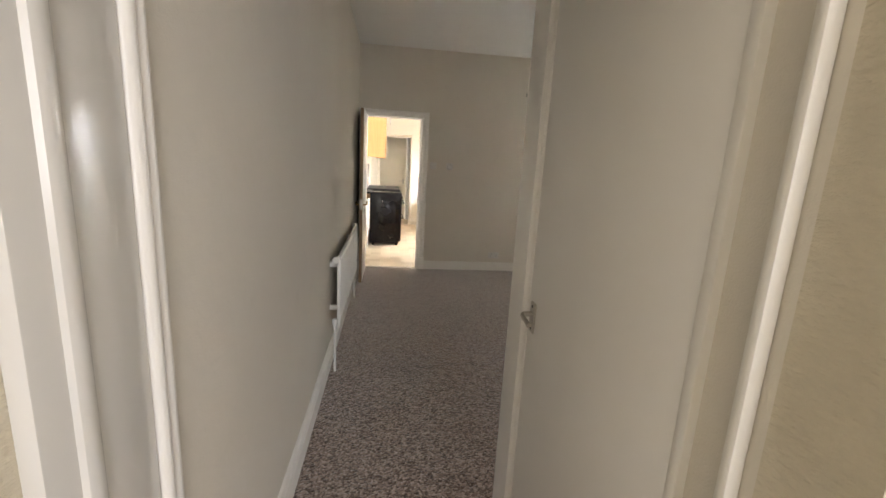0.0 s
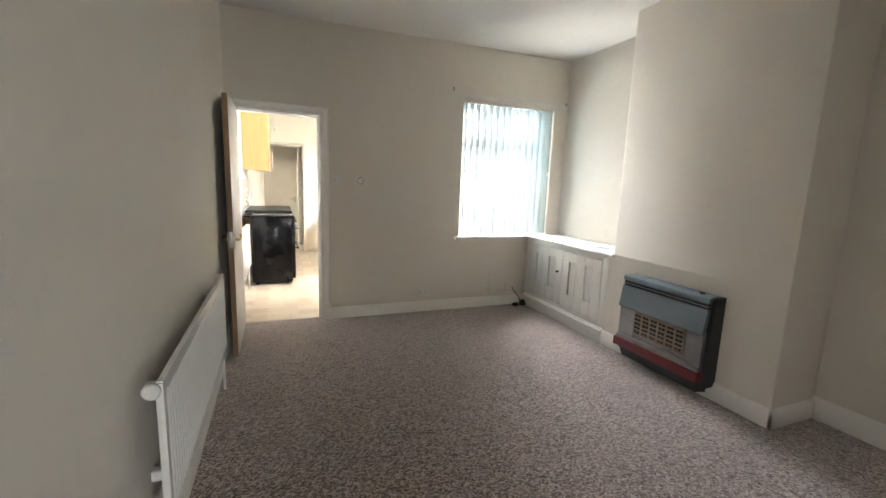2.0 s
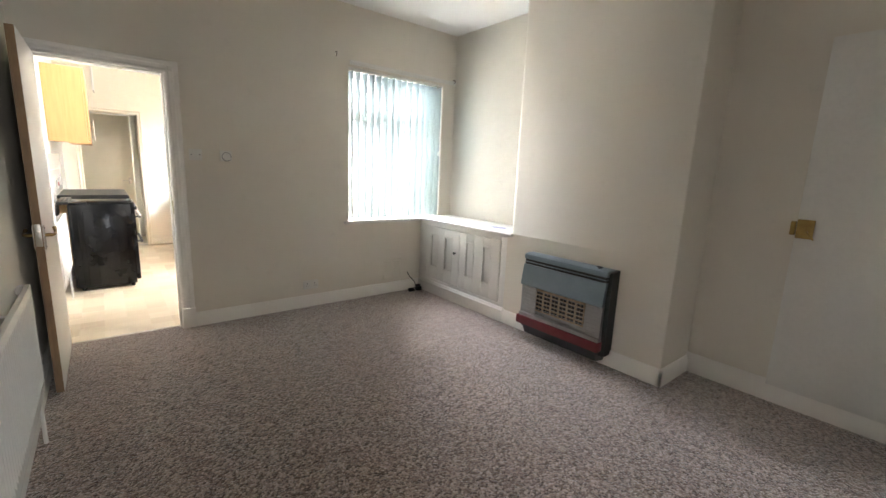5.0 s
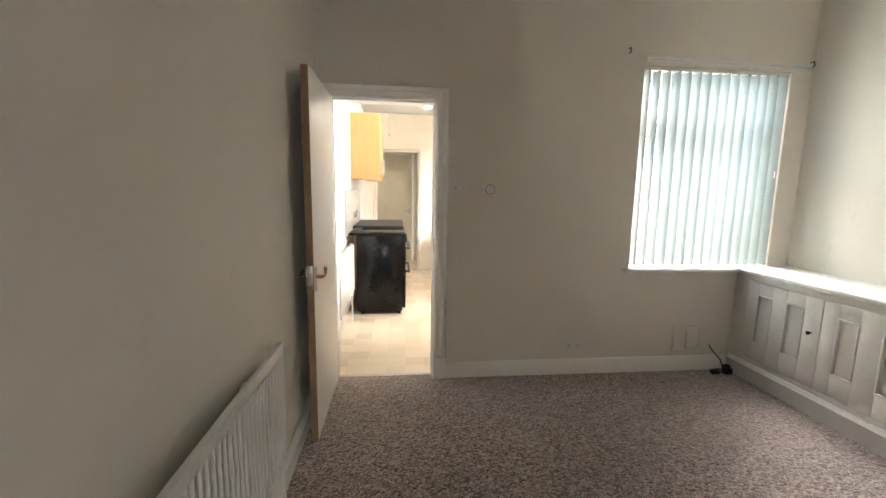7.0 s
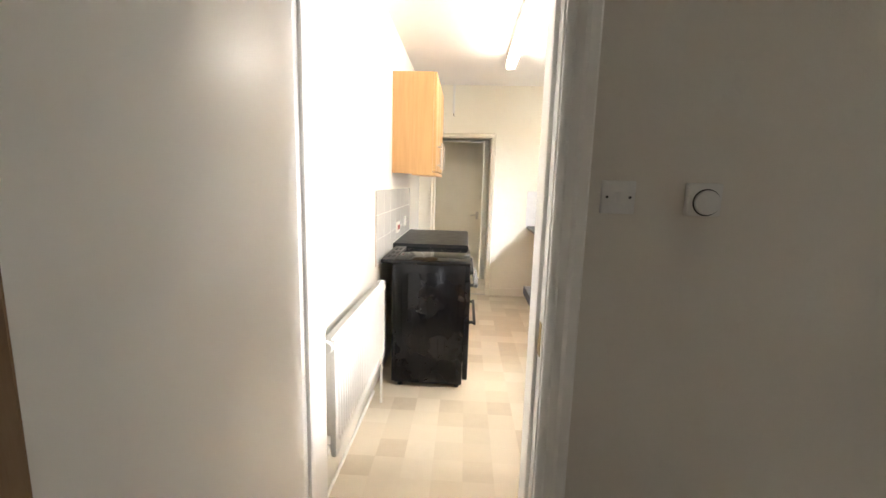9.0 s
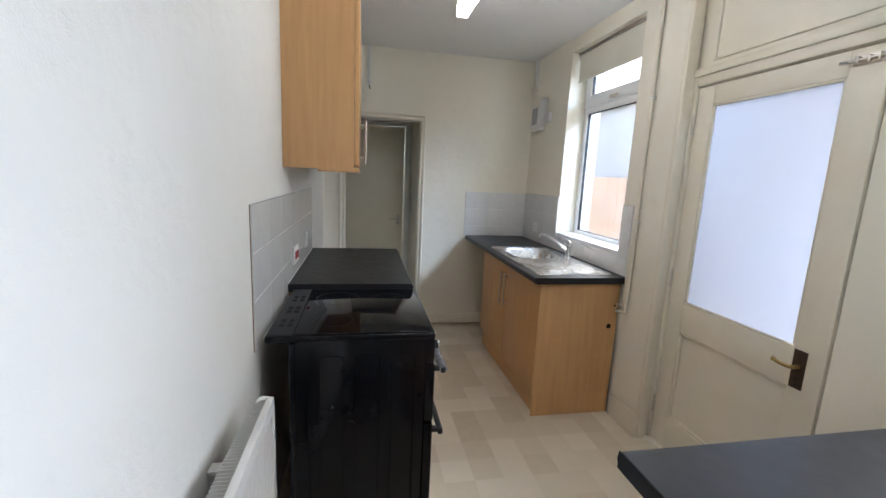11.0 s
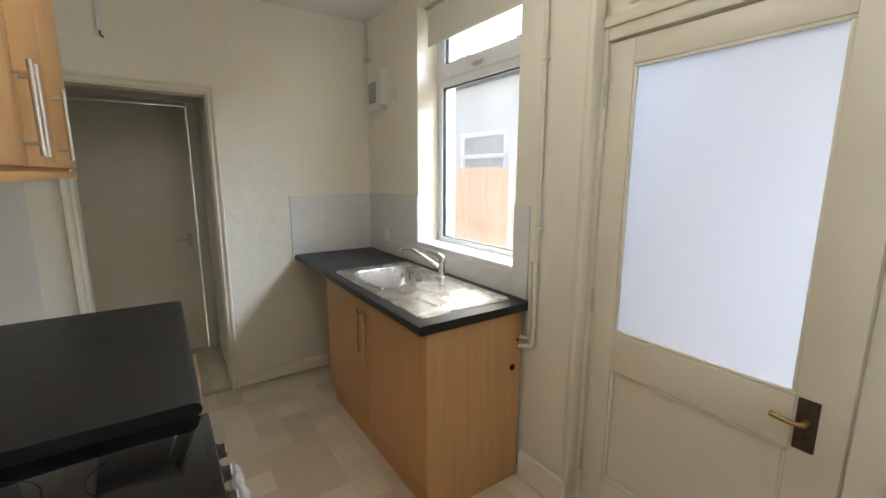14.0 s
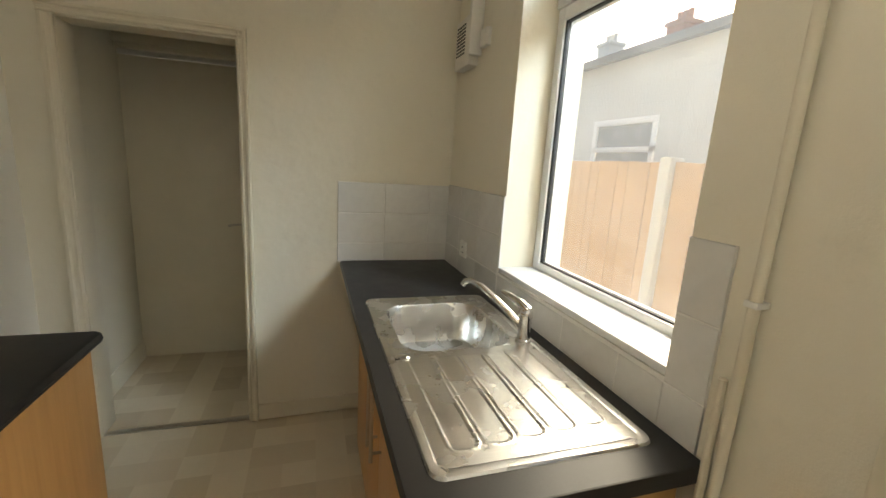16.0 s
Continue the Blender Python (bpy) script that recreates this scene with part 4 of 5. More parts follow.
for i in range(8):
    bm = bmesh.new()
    z = 0.232 + i * 0.029
    sweep(bm, [(2.975, FY0 + 0.03, z), (2.968, FY0 + 0.06, z), (2.968, FY1 - 0.06, z), (2.975, FY1 - 0.03, z)], 0.0018, 6)
    part("guard_wire", bm, "heater_steel", fire)
part("lower_ledge", boxes((2.962, 3.01, FY0 + 0.005, FY1 + 0.002, 0.196, 0.226), bevel=0.004), "heater_steel", fire)
part("trim_band", boxes((2.948, 3.012, FY0 - 0.002, FY1 + 0.016, 0.128, 0.197), bevel=0.005), "heater_red", fire, "maroon front trim band")
bm = bmesh.new()
prism(bm, [(2.956, 0.128), (3.012, 0.128), (3.10, 0.075), (3.09, 0.035), (2.99, 0.05)], "y", FY0 + 0.02, FY1 - 0.05)
part("underside", bm, "heater_dark", fire)
bm = bmesh.new()
sweep(bm, bend([(3.06, 3.72, 0.07), (3.055, 3.74, 0.012), (3.06, 3.80, 0.012), (3.085, 3.82, 0.012)], 0.02), 0.005, 8)
part("gas_pipe", bm, "nickel", fire)
bm = bmesh.new()
cyl(bm, (3.03, FY0 + 0.09, 0.714), (3.03, FY0 + 0.09, 0.722), 0.016, 16)
box(bm, 3.022, 3.038, FY0 + 0.07, FY0 + 0.11, 0.722, 0.730, bevel=0.003)
part("control_knob", bm, "heater_dark", fire)

# alcove cupboard: face frame, two doors with sunk panels, shelf
cup = thing("alcove_cupboard", (3.3, 4.87, 0.0), "white painted built-in alcove cupboard with panelled doors", "cupboard")
CX = 3.112
part("face_frame", boxes((CX, CX + 0.03, 5.412, FY, 0.11, 0.79), (CX, CX + 0.03, 4.21, 4.282, 0.11, 0.79), (CX, CX + 0.03, 4.282, 5.412, 0.745, 0.79), (CX, CX + 0.03, 4.282, 5.412, 0.11, 0.16), bevel=0.002), "satin", cup)
bm = bmesh.new()
prism(bm, [(CX + 0.03, 0.0), (3.086, 0.0), (3.086, 0.098), (3.082, 0.108), (3.092, 0.118), (3.098, 0.132), (CX + 0.03, 0.132)], "y", 4.20, FY - 0.02)
part("plinth", bm, "satin", cup)
bm = bmesh.new()
prism(bm, [(3.53, 0.798), (3.092, 0.798), (3.080, 0.803), (3.080, 0.812), (3.083, 0.822), (3.092, 0.828), (3.53, 0.828)], "y", 4.213, FY)
prism(bm, [(3.11, 0.798), (3.092, 0.798), (3.080, 0.803), (3.075, 0.812), (3.080, 0.822), (3.092, 0.828), (3.11, 0.828)], "y", 4.150, 4.213)
part("shelf_top", bm, "satin", cup, "white rounded shelf board")
part("shelf_moulding", boxes((3.098, CX, 4.215, FY, 0.782, 0.797), bevel=0.004), "satin", cup)


def panel_door(y0, y1, panels, knob_y):
    z0, z1 = 0.163, 0.742
    ys = sorted([y0, y1] + [q for p in panels for q in p])
    d = part("cupboard_door", boxes((CX + 0.010, CX + 0.024, y0, y1, z0, z1)), "satin", cup)
    for a, b in ((ys[0], ys[1]), (ys[2], ys[3]), (ys[4], ys[5])):
        part("stile", boxes((CX - 0.004, CX + 0.010, a, b, z0, z1), bevel=0.001), "satin", d)
    for a, b in panels:
        for lo, hi in ((z0, 0.30), (0.655, z1)):
            part("rail", boxes((CX - 0.0035, CX + 0.010, a, b, lo, hi), bevel=0.0005), "satin", d)
        bm = bmesh.new()
        w = 0.012
        for r in ((a - 0.003, b + 0.003, 0.297, 0.297 + w), (a - 0.003, b + 0.003, 0.658 - w, 0.658), (a - 0.003, a + w, 0.297 + w, 0.658 - w), (b - w, b + 0.003, 0.297 + w, 0.658 - w)):
            box(bm, CX - 0.009, CX + 0.010, *r, bevel=0.005)
        part("bead", bm, "satin", d)
    if knob_y:
        bm = bmesh.new()
        lathe(bm, [(0.0, 0.0), (0.006, 0.0), (0.005, -0.012), (0.012, -0.018), (0.013, -0.024), (0.008, -0.030), (0.0, -0.031)], (CX - 0.004, knob_y, 0.515), "x", 16)
        part("knob", bm, "dark_plastic", d, "small black turned knob")
    for z in (0.25, 0.65):
        bm = bmesh.new()
        ye = y0 if not knob_y else y1
        cyl(bm, (CX - 0.006, ye, z - 0.022), (CX - 0.006, ye, z + 0.022), 0.005, 8)
        part("hinge", bm, "satin", d)


panel_door(4.852, 5.408, [(4.965, 5.095), (5.20, 5.322)], 4.905)
panel_door(4.286, 4.846, [(4.405, 4.515), (4.635, 4.755)], None)

leaflet = thing("leaflet", (3.24, 4.45, 0.829), "white printed paper leaflet lying on the shelf", "leaflet")
bm = bmesh.new()
for i, a in enumerate((12, 20)):
    m = Matrix.Translation((3.24 + 0.01 * i, 4.46, 0.8300 + 0.0022 * i)) @ Matrix.Rotation(radians(a), 4, "Z")
    bmesh.ops.create_cube(bm, size=1, matrix=m @ Matrix.Diagonal((0.10, 0.21, 0.0018, 1)))
part("sheet", bm, "paperwork", leaflet)
bm = bmesh.new()
m = Matrix.Translation((3.25, 4.46, 0.8336)) @ Matrix.Rotation(radians(20), 4, "Z")
for k in range(5):
    bmesh.ops.create_cube(bm, size=1, matrix=m @ Matrix.Translation((-0.03 + 0.014 * k, 0.0, 0)) @ Matrix.Diagonal((0.005, 0.15 - 0.02 * (k % 2), 0.0006, 1)))
M["print_ink"] = surface("blue_print_ink", (0.12, 0.15, 0.40), (0.16, 0.19, 0.45), 0.6)
part("print", bm, "print_ink", leaflet)

# wall fittings on the rear wall


def plate(name, label, x0, x1, z0, z1, y, deep=0.009):
    t = thing(name, ((x0 + x1) / 2, y, (z0 + z1) / 2), label, name.replace("_", " "))
    part("faceplate", boxes((x0, x1, y - deep, y, z0, z1), bevel=0.0025), "white_plastic", t)
    return t


sk = plate("wall_socket", "white double wall socket above the skirting board", 1.752, 1.898, 0.172, 0.258, FY)
for xc in (1.79, 1.86):
    bm = boxes((xc - 0.003, xc + 0.003, FY - 0.0098, FY - 0.008, 0.222, 0.230), (xc - 0.013, xc - 0.006, FY - 0.0098, FY - 0.008, 0.204, 0.208), (xc + 0.006, xc + 0.013, FY - 0.0098, FY - 0.008, 0.204, 0.208))
    part("socket_holes", bm, "dark_plastic", sk)
    part("rocker", boxes((xc - 0.008, xc + 0.008, FY - 0.012, FY - 0.008, 0.236, 0.252), bevel=0.002), "white_plastic", sk)
sw = plate("light_switch", "white single light switch beside the doorway", 0.883, 0.970, 1.347, 1.433, FY, 0.010)
part("rocker", boxes((0.919, 0.935, FY - 0.014, FY - 0.008, 1.376, 1.404), bevel=0.002), "white_plastic", sw)
for xc in (0.897, 0.956):
    bm = bmesh.new()
    cyl(bm, (xc, FY - 0.0095, 1.39), (xc, FY - 0.012, 1.39), 0.0035, 10)
    part("screw", bm, "dark_plastic", sw)
th = thing("room_thermostat", (1.14, FY, 1.39), "cream room thermostat with a round dial", "thermostat")
part("housing", boxes((1.097, 1.182, FY - 0.022, FY, 1.348, 1.432), bevel=0.004), "white_plastic", th)
bm = bmesh.new()
lathe(bm, [(0.0, 0.0), (0.031, 0.0), (0.031, -0.008), (0.027, -0.011), (0.0, -0.012)], (1.143, FY - 0.022, 1.383), "y", 28)
part("dial", bm, "white_plastic", th)
bm = bmesh.new()
lathe(bm, [(0.0312, -0.0005), (0.0345, -0.0005), (0.0345, -0.0025), (0.0312, -0.0025), (0.0312, -0.0005)], (1.143, FY - 0.021, 1.383), "y", 28)
part("dial_groove", bm, "dark_plastic", th)
vent = thing("wall_vent", (2.745, FY, 0.26), "cream painted louvred air vent near the corner", "air vent")
part("vent_frame", boxes((2.625, 2.865, FY - 0.006, FY, 0.145, 0.165), (2.625, 2.865, FY - 0.006, FY, 0.350, 0.370), (2.625, 2.645, FY - 0.006, FY, 0.165, 0.350), (2.845, 2.865, FY - 0.006, FY, 0.165, 0.350), (2.738, 2.752, FY - 0.006, FY, 0.165, 0.350), bevel=0.001), "wall", vent)
part("backing", boxes((2.645, 2.845, FY - 0.0015, FY, 0.165, 0.350)), "wall", vent)
for i in range(9):
    for a, b in ((2.647, 2.736), (2.754, 2.843)):
        bm = bmesh.new()
        z = 0.170 + i * 0.02
        prism(bm, [(FY - 0.002, z + 0.012), (FY - 0.0075, z), (FY - 0.0085, z + 0.002), (FY - 0.003, z + 0.014)], "x", a, b)
        part("louvre", bm, "wall", vent)
hook = thing("wall_hook", (2.095, FY, 2.36), "small old metal screw hook in the wall", "hook")
bm = bmesh.new()
sweep(bm, bend([(2.095, FY + 0.005, 2.365), (2.095, FY - 0.03, 2.365), (2.095, FY - 0.035, 2.335), (2.095, FY - 0.018, 2.330)], 0.008), 0.004, 8)
part("hook_body", bm, "bronze", hook)
copy_thing(hook, Matrix.Translation((3.50, FY, 2.33)))
aer = thing("aerial_cable", (3.03, 5.44, 0.0), "black coiled aerial cable and plug on the carpet", "cable")
bm = bmesh.new()
sweep(bm, bend([(2.94, FY - 0.004, 0.20), (2.95, 5.50, 0.16), (3.0, 5.47, 0.10), (3.02, 5.45, 0.012), (2.95, 5.42, 0.010), (2.92, 5.46, 0.014), (2.98, 5.48, 0.02), (3.04, 5.45, 0.025), (3.05, 5.42, 0.012)], 0.012, 4), 0.0045, 8)
part("cable", bm, "dark_plastic", aer)
part("plug", boxes((2.905, 2.965, 5.415, 5.455, 0.001, 0.036), bevel=0.008), "dark_plastic", aer)
bm = bmesh.new()
box(bm, 2.998, 3.062, 5.405, 5.452, 0.001, 0.048, bevel=0.009)
box(bm, 3.02, 3.07, 5.44, 5.475, 0.03, 0.062, bevel=0.007)
part("adaptor", bm, "dark_plastic", aer)
lamp = thing("pendant_bulb", (1.80, 3.83, 2.6), "bare bulb in a white pendant holder from the ceiling", "ceiling light")
bm = bmesh.new()
lathe(bm, [(0.0, 0.0), (0.04, 0.0), (0.04, -0.012), (0.012, -0.03), (0.0, -0.03)], (1.80, 3.83, LC), "z", 20)
part("ceiling_rose", bm, "white_plastic", lamp)
bm = bmesh.new()
cyl(bm, (1.80, 3.83, 2.645), (1.80, 3.83, LC - 0.02), 0.003, 8)
part("flex", bm, "white_plastic", lamp)
bm = bmesh.new()
lathe(bm, [(0.0, 0.0), (0.012, 0.0), (0.017, -0.012), (0.018, -0.045), (0.0, -0.046)], (1.80, 3.83, 2.668), "z", 18)
part("bulb_holder", bm, "white_plastic", lamp)
bm = bmesh.new()
lathe(bm, [(0.0, 0.0), (0.012, 0.0), (0.015, -0.012), (0.027, -0.035), (0.030, -0.055), (0.024, -0.075), (0.010, -0.086), (0.0, -0.088)], (1.80, 3.83, 2.624), "z", 24)
part("bulb", bm, "bulb", lamp)

# ---------- kitchen things ----------
radiator("radiator", "white fluted panel radiator on the kitchen wall", KX, 0.060, 5.872, 6.85, 0.345, 0.815)
pipe = thing("heating_pipe", (-0.03, 6.4, 0.0), "white painted heating pipes along the floor", "pipe")
bm = bmesh.new()
sweep(bm, bend([(-0.03, 5.82, 0.02), (-0.03, 5.82, 0.045), (-0.03, 6.95, 0.045)], 0.01), 0.0085, 10)
part("pipe_run", bm, "enamel", pipe)
bm = bmesh.new()
sweep(bm, [(-0.025, 5.81, 0.0), (-0.025, 5.81, 0.62)], 0.0085, 10)
part("riser", bm, "enamel", pipe)
bm = bmesh.new()
lathe(bm, [(0.0, 0.0), (0.014, 0.0), (0.014, 0.03), (0.0, 0.03)], (-0.025, 5.81, 0.60), "z", 14)
part("pipe_joint", bm, "enamel", pipe)


def bar_handle(parent, x, y, z0, z1, out=-1):
    bm = bmesh.new()
    xo = x + out * 0.032
    cyl(bm, (xo, y, z0), (xo, y, z1), 0.006, 12)
    for z in (z0 + 0.03, z1 - 0.03):
        cyl(bm, (x, y, z), (xo, y, z), 0.0045, 10)
    return part("bar_handle", bm, "nickel", parent, "brushed steel bar handle")


# electric cooker
ck = thing("cooker", (0.3, 7.42, 0.0), "black freestanding electric cooker with ceramic hob", "cooker")
CY0, CY1 = 7.118, 7.718
part("body", boxes((0.075, 0.545, CY0 + 0.006, CY1 - 0.006, 0.03, 0.872), bevel=0.004), "black_enamel", ck)
for y in (CY0 + 0.0045, CY1 - 0.0045):
    part("side_pressing", boxes((0.118, 0.124, y - 0.0025, y + 0.0025, 0.06, 0.84), bevel=0.0012), "black_enamel", ck)
    for a, b in ((0.16, 0.245), (0.29, 0.375), (0.42, 0.505)):
        bm = bmesh.new()
        sweep(bm, bend([(a, y, 0.06), (a, y, 0.815), (b, y, 0.815), (b, y, 0.06)], 0.02), 0.0019, 6)
        part("side_pressing", bm, "black_enamel", ck)
part("rear_flange", boxes((0.055, 0.078, CY0 + 0.004, CY1 - 0.004, 0.04, 0.865), bevel=0.003), "black_enamel", ck)
top = part("hob_surround", boxes((-0.022, 0.578, CY0 - 0.002, CY1 + 0.002, 0.872, 0.895), bevel=0.005), "black_enamel", ck)
part("hob_glass", boxes((0.075, 0.560, CY0 + 0.012, CY1 - 0.012, 0.8945, 0.9005), bevel=0.0025), "black_glass", ck, "black ceramic hob glass")
part("rear_strip", boxes((-0.018, 0.068, CY0 + 0.006, CY1 - 0.006, 0.8945, 0.902), bevel=0.003), "dark_plastic", ck)
M["void_black"] = surface("vent_void_black", (0.002, 0.002, 0.002), (0.003, 0.003, 0.003), 0.9, bump=0)
for g in range(3):
    for r in range(2):
        for c in range(2):
            y = CY0 + 0.085 + g * 0.155 + c * 0.048
            x = 0.008 + r * 0.030
            part("vent_slot", boxes((x, x + 0.018, y, y + 0.034, 0.9015, 0.9032), bevel=0.0008), "void_black", ck)
M["hob_ring"] = surface("faint_hob_ring", (0.009, 0.009, 0.009), (0.012, 0.012, 0.012), 0.1, bump=0)
for x, y, r in ((0.20, 7.27, 0.075), (0.20, 7.56, 0.095), (0.43, 7.27, 0.095), (0.43, 7.56, 0.075)):
    bm = bmesh.new()
    lathe(bm, [(r - 0.0025, 0.0), (r, 0.0), (r, 0.0004), (r - 0.0025, 0.0004), (r - 0.0025, 0.0)], (x, y, 0.9003), "z", 40)
    part("ring_mark", bm, "hob_ring", ck)
part("control_panel", boxes((0.545, 0.578, CY0 + 0.003, CY1 - 0.003, 0.775, 0.870), bevel=0.004), "black_enamel", ck)
for i in range(6):
    y = CY0 + 0.07 + i * 0.092
    bm = bmesh.new()
    lathe(bm, [(0.0, 0.0), (0.022, 0.0), (0.022, 0.006), (0.017, 0.010), (0.016, 0.026), (0.0, 0.027)], (0.578, y, 0.822), "x", 20)
    kb = part("knob", bm, "dark_plastic", ck)
    bm = bmesh.new()
    lathe(bm, [(0.0, 0.0), (0.0172, 0.0), (0.0172, 0.004), (0.0, 0.0045)], (0.6005, y, 0.822), "x", 20)
    part("knob_cap", bm, "chrome", kb, "chrome knob cap")
for z0, z1, zh in ((0.535, 0.765, 0.735), (0.07, 0.525, 0.475)):
    dr = part("oven_door", boxes((0.547, 0.582, CY0 + 0.004, CY1 - 0.004, z0, z1), bevel=0.005), "black_enamel", ck)
    part("oven_glass", boxes((0.5815, 0.5845, CY0 + 0.07, CY1 - 0.07, z0 + 0.05, z1 - 0.07), bevel=0.001), "black_glass", dr)
    bm = bmesh.new()
    box(bm, 0.608, 0.628, CY0 + 0.02, CY1 - 0.02, zh - 0.012, zh + 0.012, bevel=0.006)
    for y in (CY0 + 0.045, CY1 - 0.045):
        box(bm, 0.58, 0.612, y - 0.012, y + 0.012, zh - 0.009, zh + 0.009, bevel=0.003)
    hd = part("oven_handle", bm, "dark_plastic", dr)
    if zh > 0.6:
        wrap = bmesh.new()
        knots = [Vector((0.619 + 0.003 * math.sin(5 * k), CY0 + 0.025 + k * 0.0183, zh + 0.003 * math.cos(7 * k))) for k in range(31)]
        sweep(wrap, knots, [0.0165 + 0.004 * math.sin(2.3 * k) * math.cos(1.7 * k) for k in range(31)], 9)
        part("plastic_wrap", wrap, "film", hd, "crinkled clear packing film")
for x in (0.11, 0.51):
    for y in (CY0 + 0.05, CY1 - 0.05):
        bm = bmesh.new()
        cyl(bm, (x, y, -0.001), (x, y, 0.032), 0.018, 12)
        part("foot", bm, "dark_plastic", ck)

# base unit and worktop past the cooker
bu = thing("base_unit", (0.25, 8.22, 0.0), "beech veneer base cupboard beside the cooker", "kitchen cupboard", "beech kitchen units")
part("carcass", boxes((KX + 0.012, 0.525, 7.742, 8.730, 0.145, 0.880)), "beech", bu)
part("plinth", boxes((0.05, 0.485, 7.75, 8.68, 0.0, 0.145)), "beech", bu)
for y0_, y1_, hy in ((7.744, 8.213, 8.17), (8.217, 8.728, 8.26)):
    d = part("door", boxes((0.527, 0.546, y0_, y1_, 0.15, 0.874), bevel=0.0015), "beech", bu)
    bar_handle(d, 0.546, hy, 0.66, 0.85, out=1)
wt = thing("worktop", (0.25, 8.22, 0.9), "black laminate worktop on the base cupboard", "worktop", "black laminate worktops")
bm = bmesh.new()
prism(bm, [(KX + 0.006, 0.882), (0.548, 0.882), (0.562, 0.888), (0.567, 0.901), (0.562, 0.915), (0.548, 0.921), (KX + 0.006, 0.921)], "y", 7.735, 8.760)
part("slab", bm, "worktop", wt)
part("sealant", boxes((KX + 0.002, KX + 0.010, 7.74, 8.755, 0.919, 0.927), bevel=0.002), "white_plastic", wt, "white sealant bead")

# wall cupboard
wu = thing("wall_cupboard", (0.1, 8.2, 1.48), "beech veneer wall cupboard with three doors and bar handles", "kitchen cupboard", "beech kitchen units")
part("carcass", boxes((KX + 0.002, 0.262, 7.702, 8.655, 1.490, 2.235)), "beech", wu)
part("side_panel", boxes((KX + 0.002, 0.262, 7.698, 7.7018, 1.480, 2.237)), "beech", wu)
for y0_, y1_, hy in ((7.702, 7.950, 7.924), (7.953, 8.298, 7.979), (8.301, 8.655, 8.335)):
    d = part("door", boxes((0.264, 0.284, y0_, y1_, 1.502, 2.235), bevel=0.0015), "beech", wu)
    bar_handle(d, 0.284, hy, 1.525, 1.735, out=1)
part("pelmet", boxes((0.10, 0.284, 7.704, 8.653, 1.468, 1.490), bevel=0.002), "beech", wu)

# sink unit
su = thing("sink_unit", (1.63, 8.54, 0.0), "beech veneer double sink cupboard with bar handles", "kitchen cupboard", "beech kitchen units")
part("end_panel", boxes((1.360, 1.885, 7.936, 7.954, 0.148, 0.872)), "beech", su)
bm = bmesh.new()
cyl(bm, (1.835, 7.9355, 0.588), (1.835, 7.938, 0.588), 0.016, 18)
part("pipe_hole", bm, "void_black", su, "round hole drilled in the end panel")
bm = bmesh.new()
cyl(bm, (1.862, 7.9355, 0.72), (1.862, 7.938, 0.72), 0.007, 12)
part("pipe_hole", bm, "void_black", su)
part("carcass", boxes((1.378, 1.885, 7.954, 9.138, 0.148, 0.700), (1.378, 1.396, 7.954, 9.138, 0.7, 0.872), (1.870, 1.885, 7.954, 9.138, 0.7, 0.872), (1.396, 1.870, 9.12, 9.138, 0.7, 0.872)), "beech", su)
part("plinth", boxes((1.385, 1.88, 7.945, 9.13, 0.0, 0.146)), "beech", su)
part("end_plinth", boxes((1.362, 1.885, 7.938, 7.9448, 0.0, 0.146)), "beech", su)
for y0_, y1_, hy in ((7.938, 8.534, 8.495), (8.539, 9.136, 8.572)):
    d = part("door", boxes((1.357, 1.376, y0_, y1_, 0.15, 0.868), bevel=0.0015), "beech", su)
    bar_handle(d, 1.357, hy, 0.55, 0.80)

# worktop round the sink, cut for the bowl
WX0, WX1, WY0, WY1, WZ = 1.300, 1.900, 7.898, EY - 0.004, 0.910
SX0, SX1, SY0, SY1 = 1.355, 1.850, 7.972, 8.972
BX0, BX1, BY0, BY1 = 1.415, 1.785, 8.475, 8.885
swt = thing("worktop", (1.6, 8.78, 0.89), "black laminate worktop holding the steel sink", "worktop", "black laminate worktops")
bm = bmesh.new()
nose = [(WX0 + 0.02, 0.870), (WX0 + 0.006, 0.874), (WX0, 0.890), (WX0 + 0.006, 0.906), (WX0 + 0.02, WZ)]
prism(bm, [(BX0 - 0.012, WZ), (BX0 - 0.012, 0.870)] + nose, "y", WY0, WY1)
box(bm, BX1 + 0.012, WX1, WY0, WY1, 0.870, WZ)
box(bm, BX0 - 0.012, BX1 + 0.012, WY0, BY0 - 0.012, 0.870, WZ)
box(bm, BX0 - 0.012, BX1 + 0.012, BY1 + 0.012, WY1, 0.870, WZ)
part("slab", bm, "worktop", swt)
part("edging", boxes((WX0 + 0.004, WX1, WY0 - 0.002, WY0, 0.8715, WZ - 0.001)), "worktop", swt)

sink = thing("sink", (1.6, 8.47, WZ), "stainless steel sink with bowl and ribbed drainer", "sink")


def loop(x0, x1, y0, y1, r, z, n=6):
    pts = []
    for cx, cy, a in ((x1 - r, y1 - r, 0), (x0 + r, y1 - r, 90), (x0 + r, y0 + r, 180), (x1 - r, y0 + r, 270)):
        for k in range(n + 1):
            q = radians(a + 90 * k / n)
            pts.append((cx + r * math.cos(q), cy + r * math.sin(q), z))
    return pts


def stitched(bm, rings, cap=True):
    vs = [[bm.verts.new(p) for p in r] for r in rings]
    for a, b in zip(vs, vs[1:]):
        for k in range(len(a)):
            bm.faces.new((a[k], a[(k + 1) % len(a)], b[(k + 1) % len(a)], b[k]))
    if cap:
        bm.faces.new(vs[-1])
    return vs


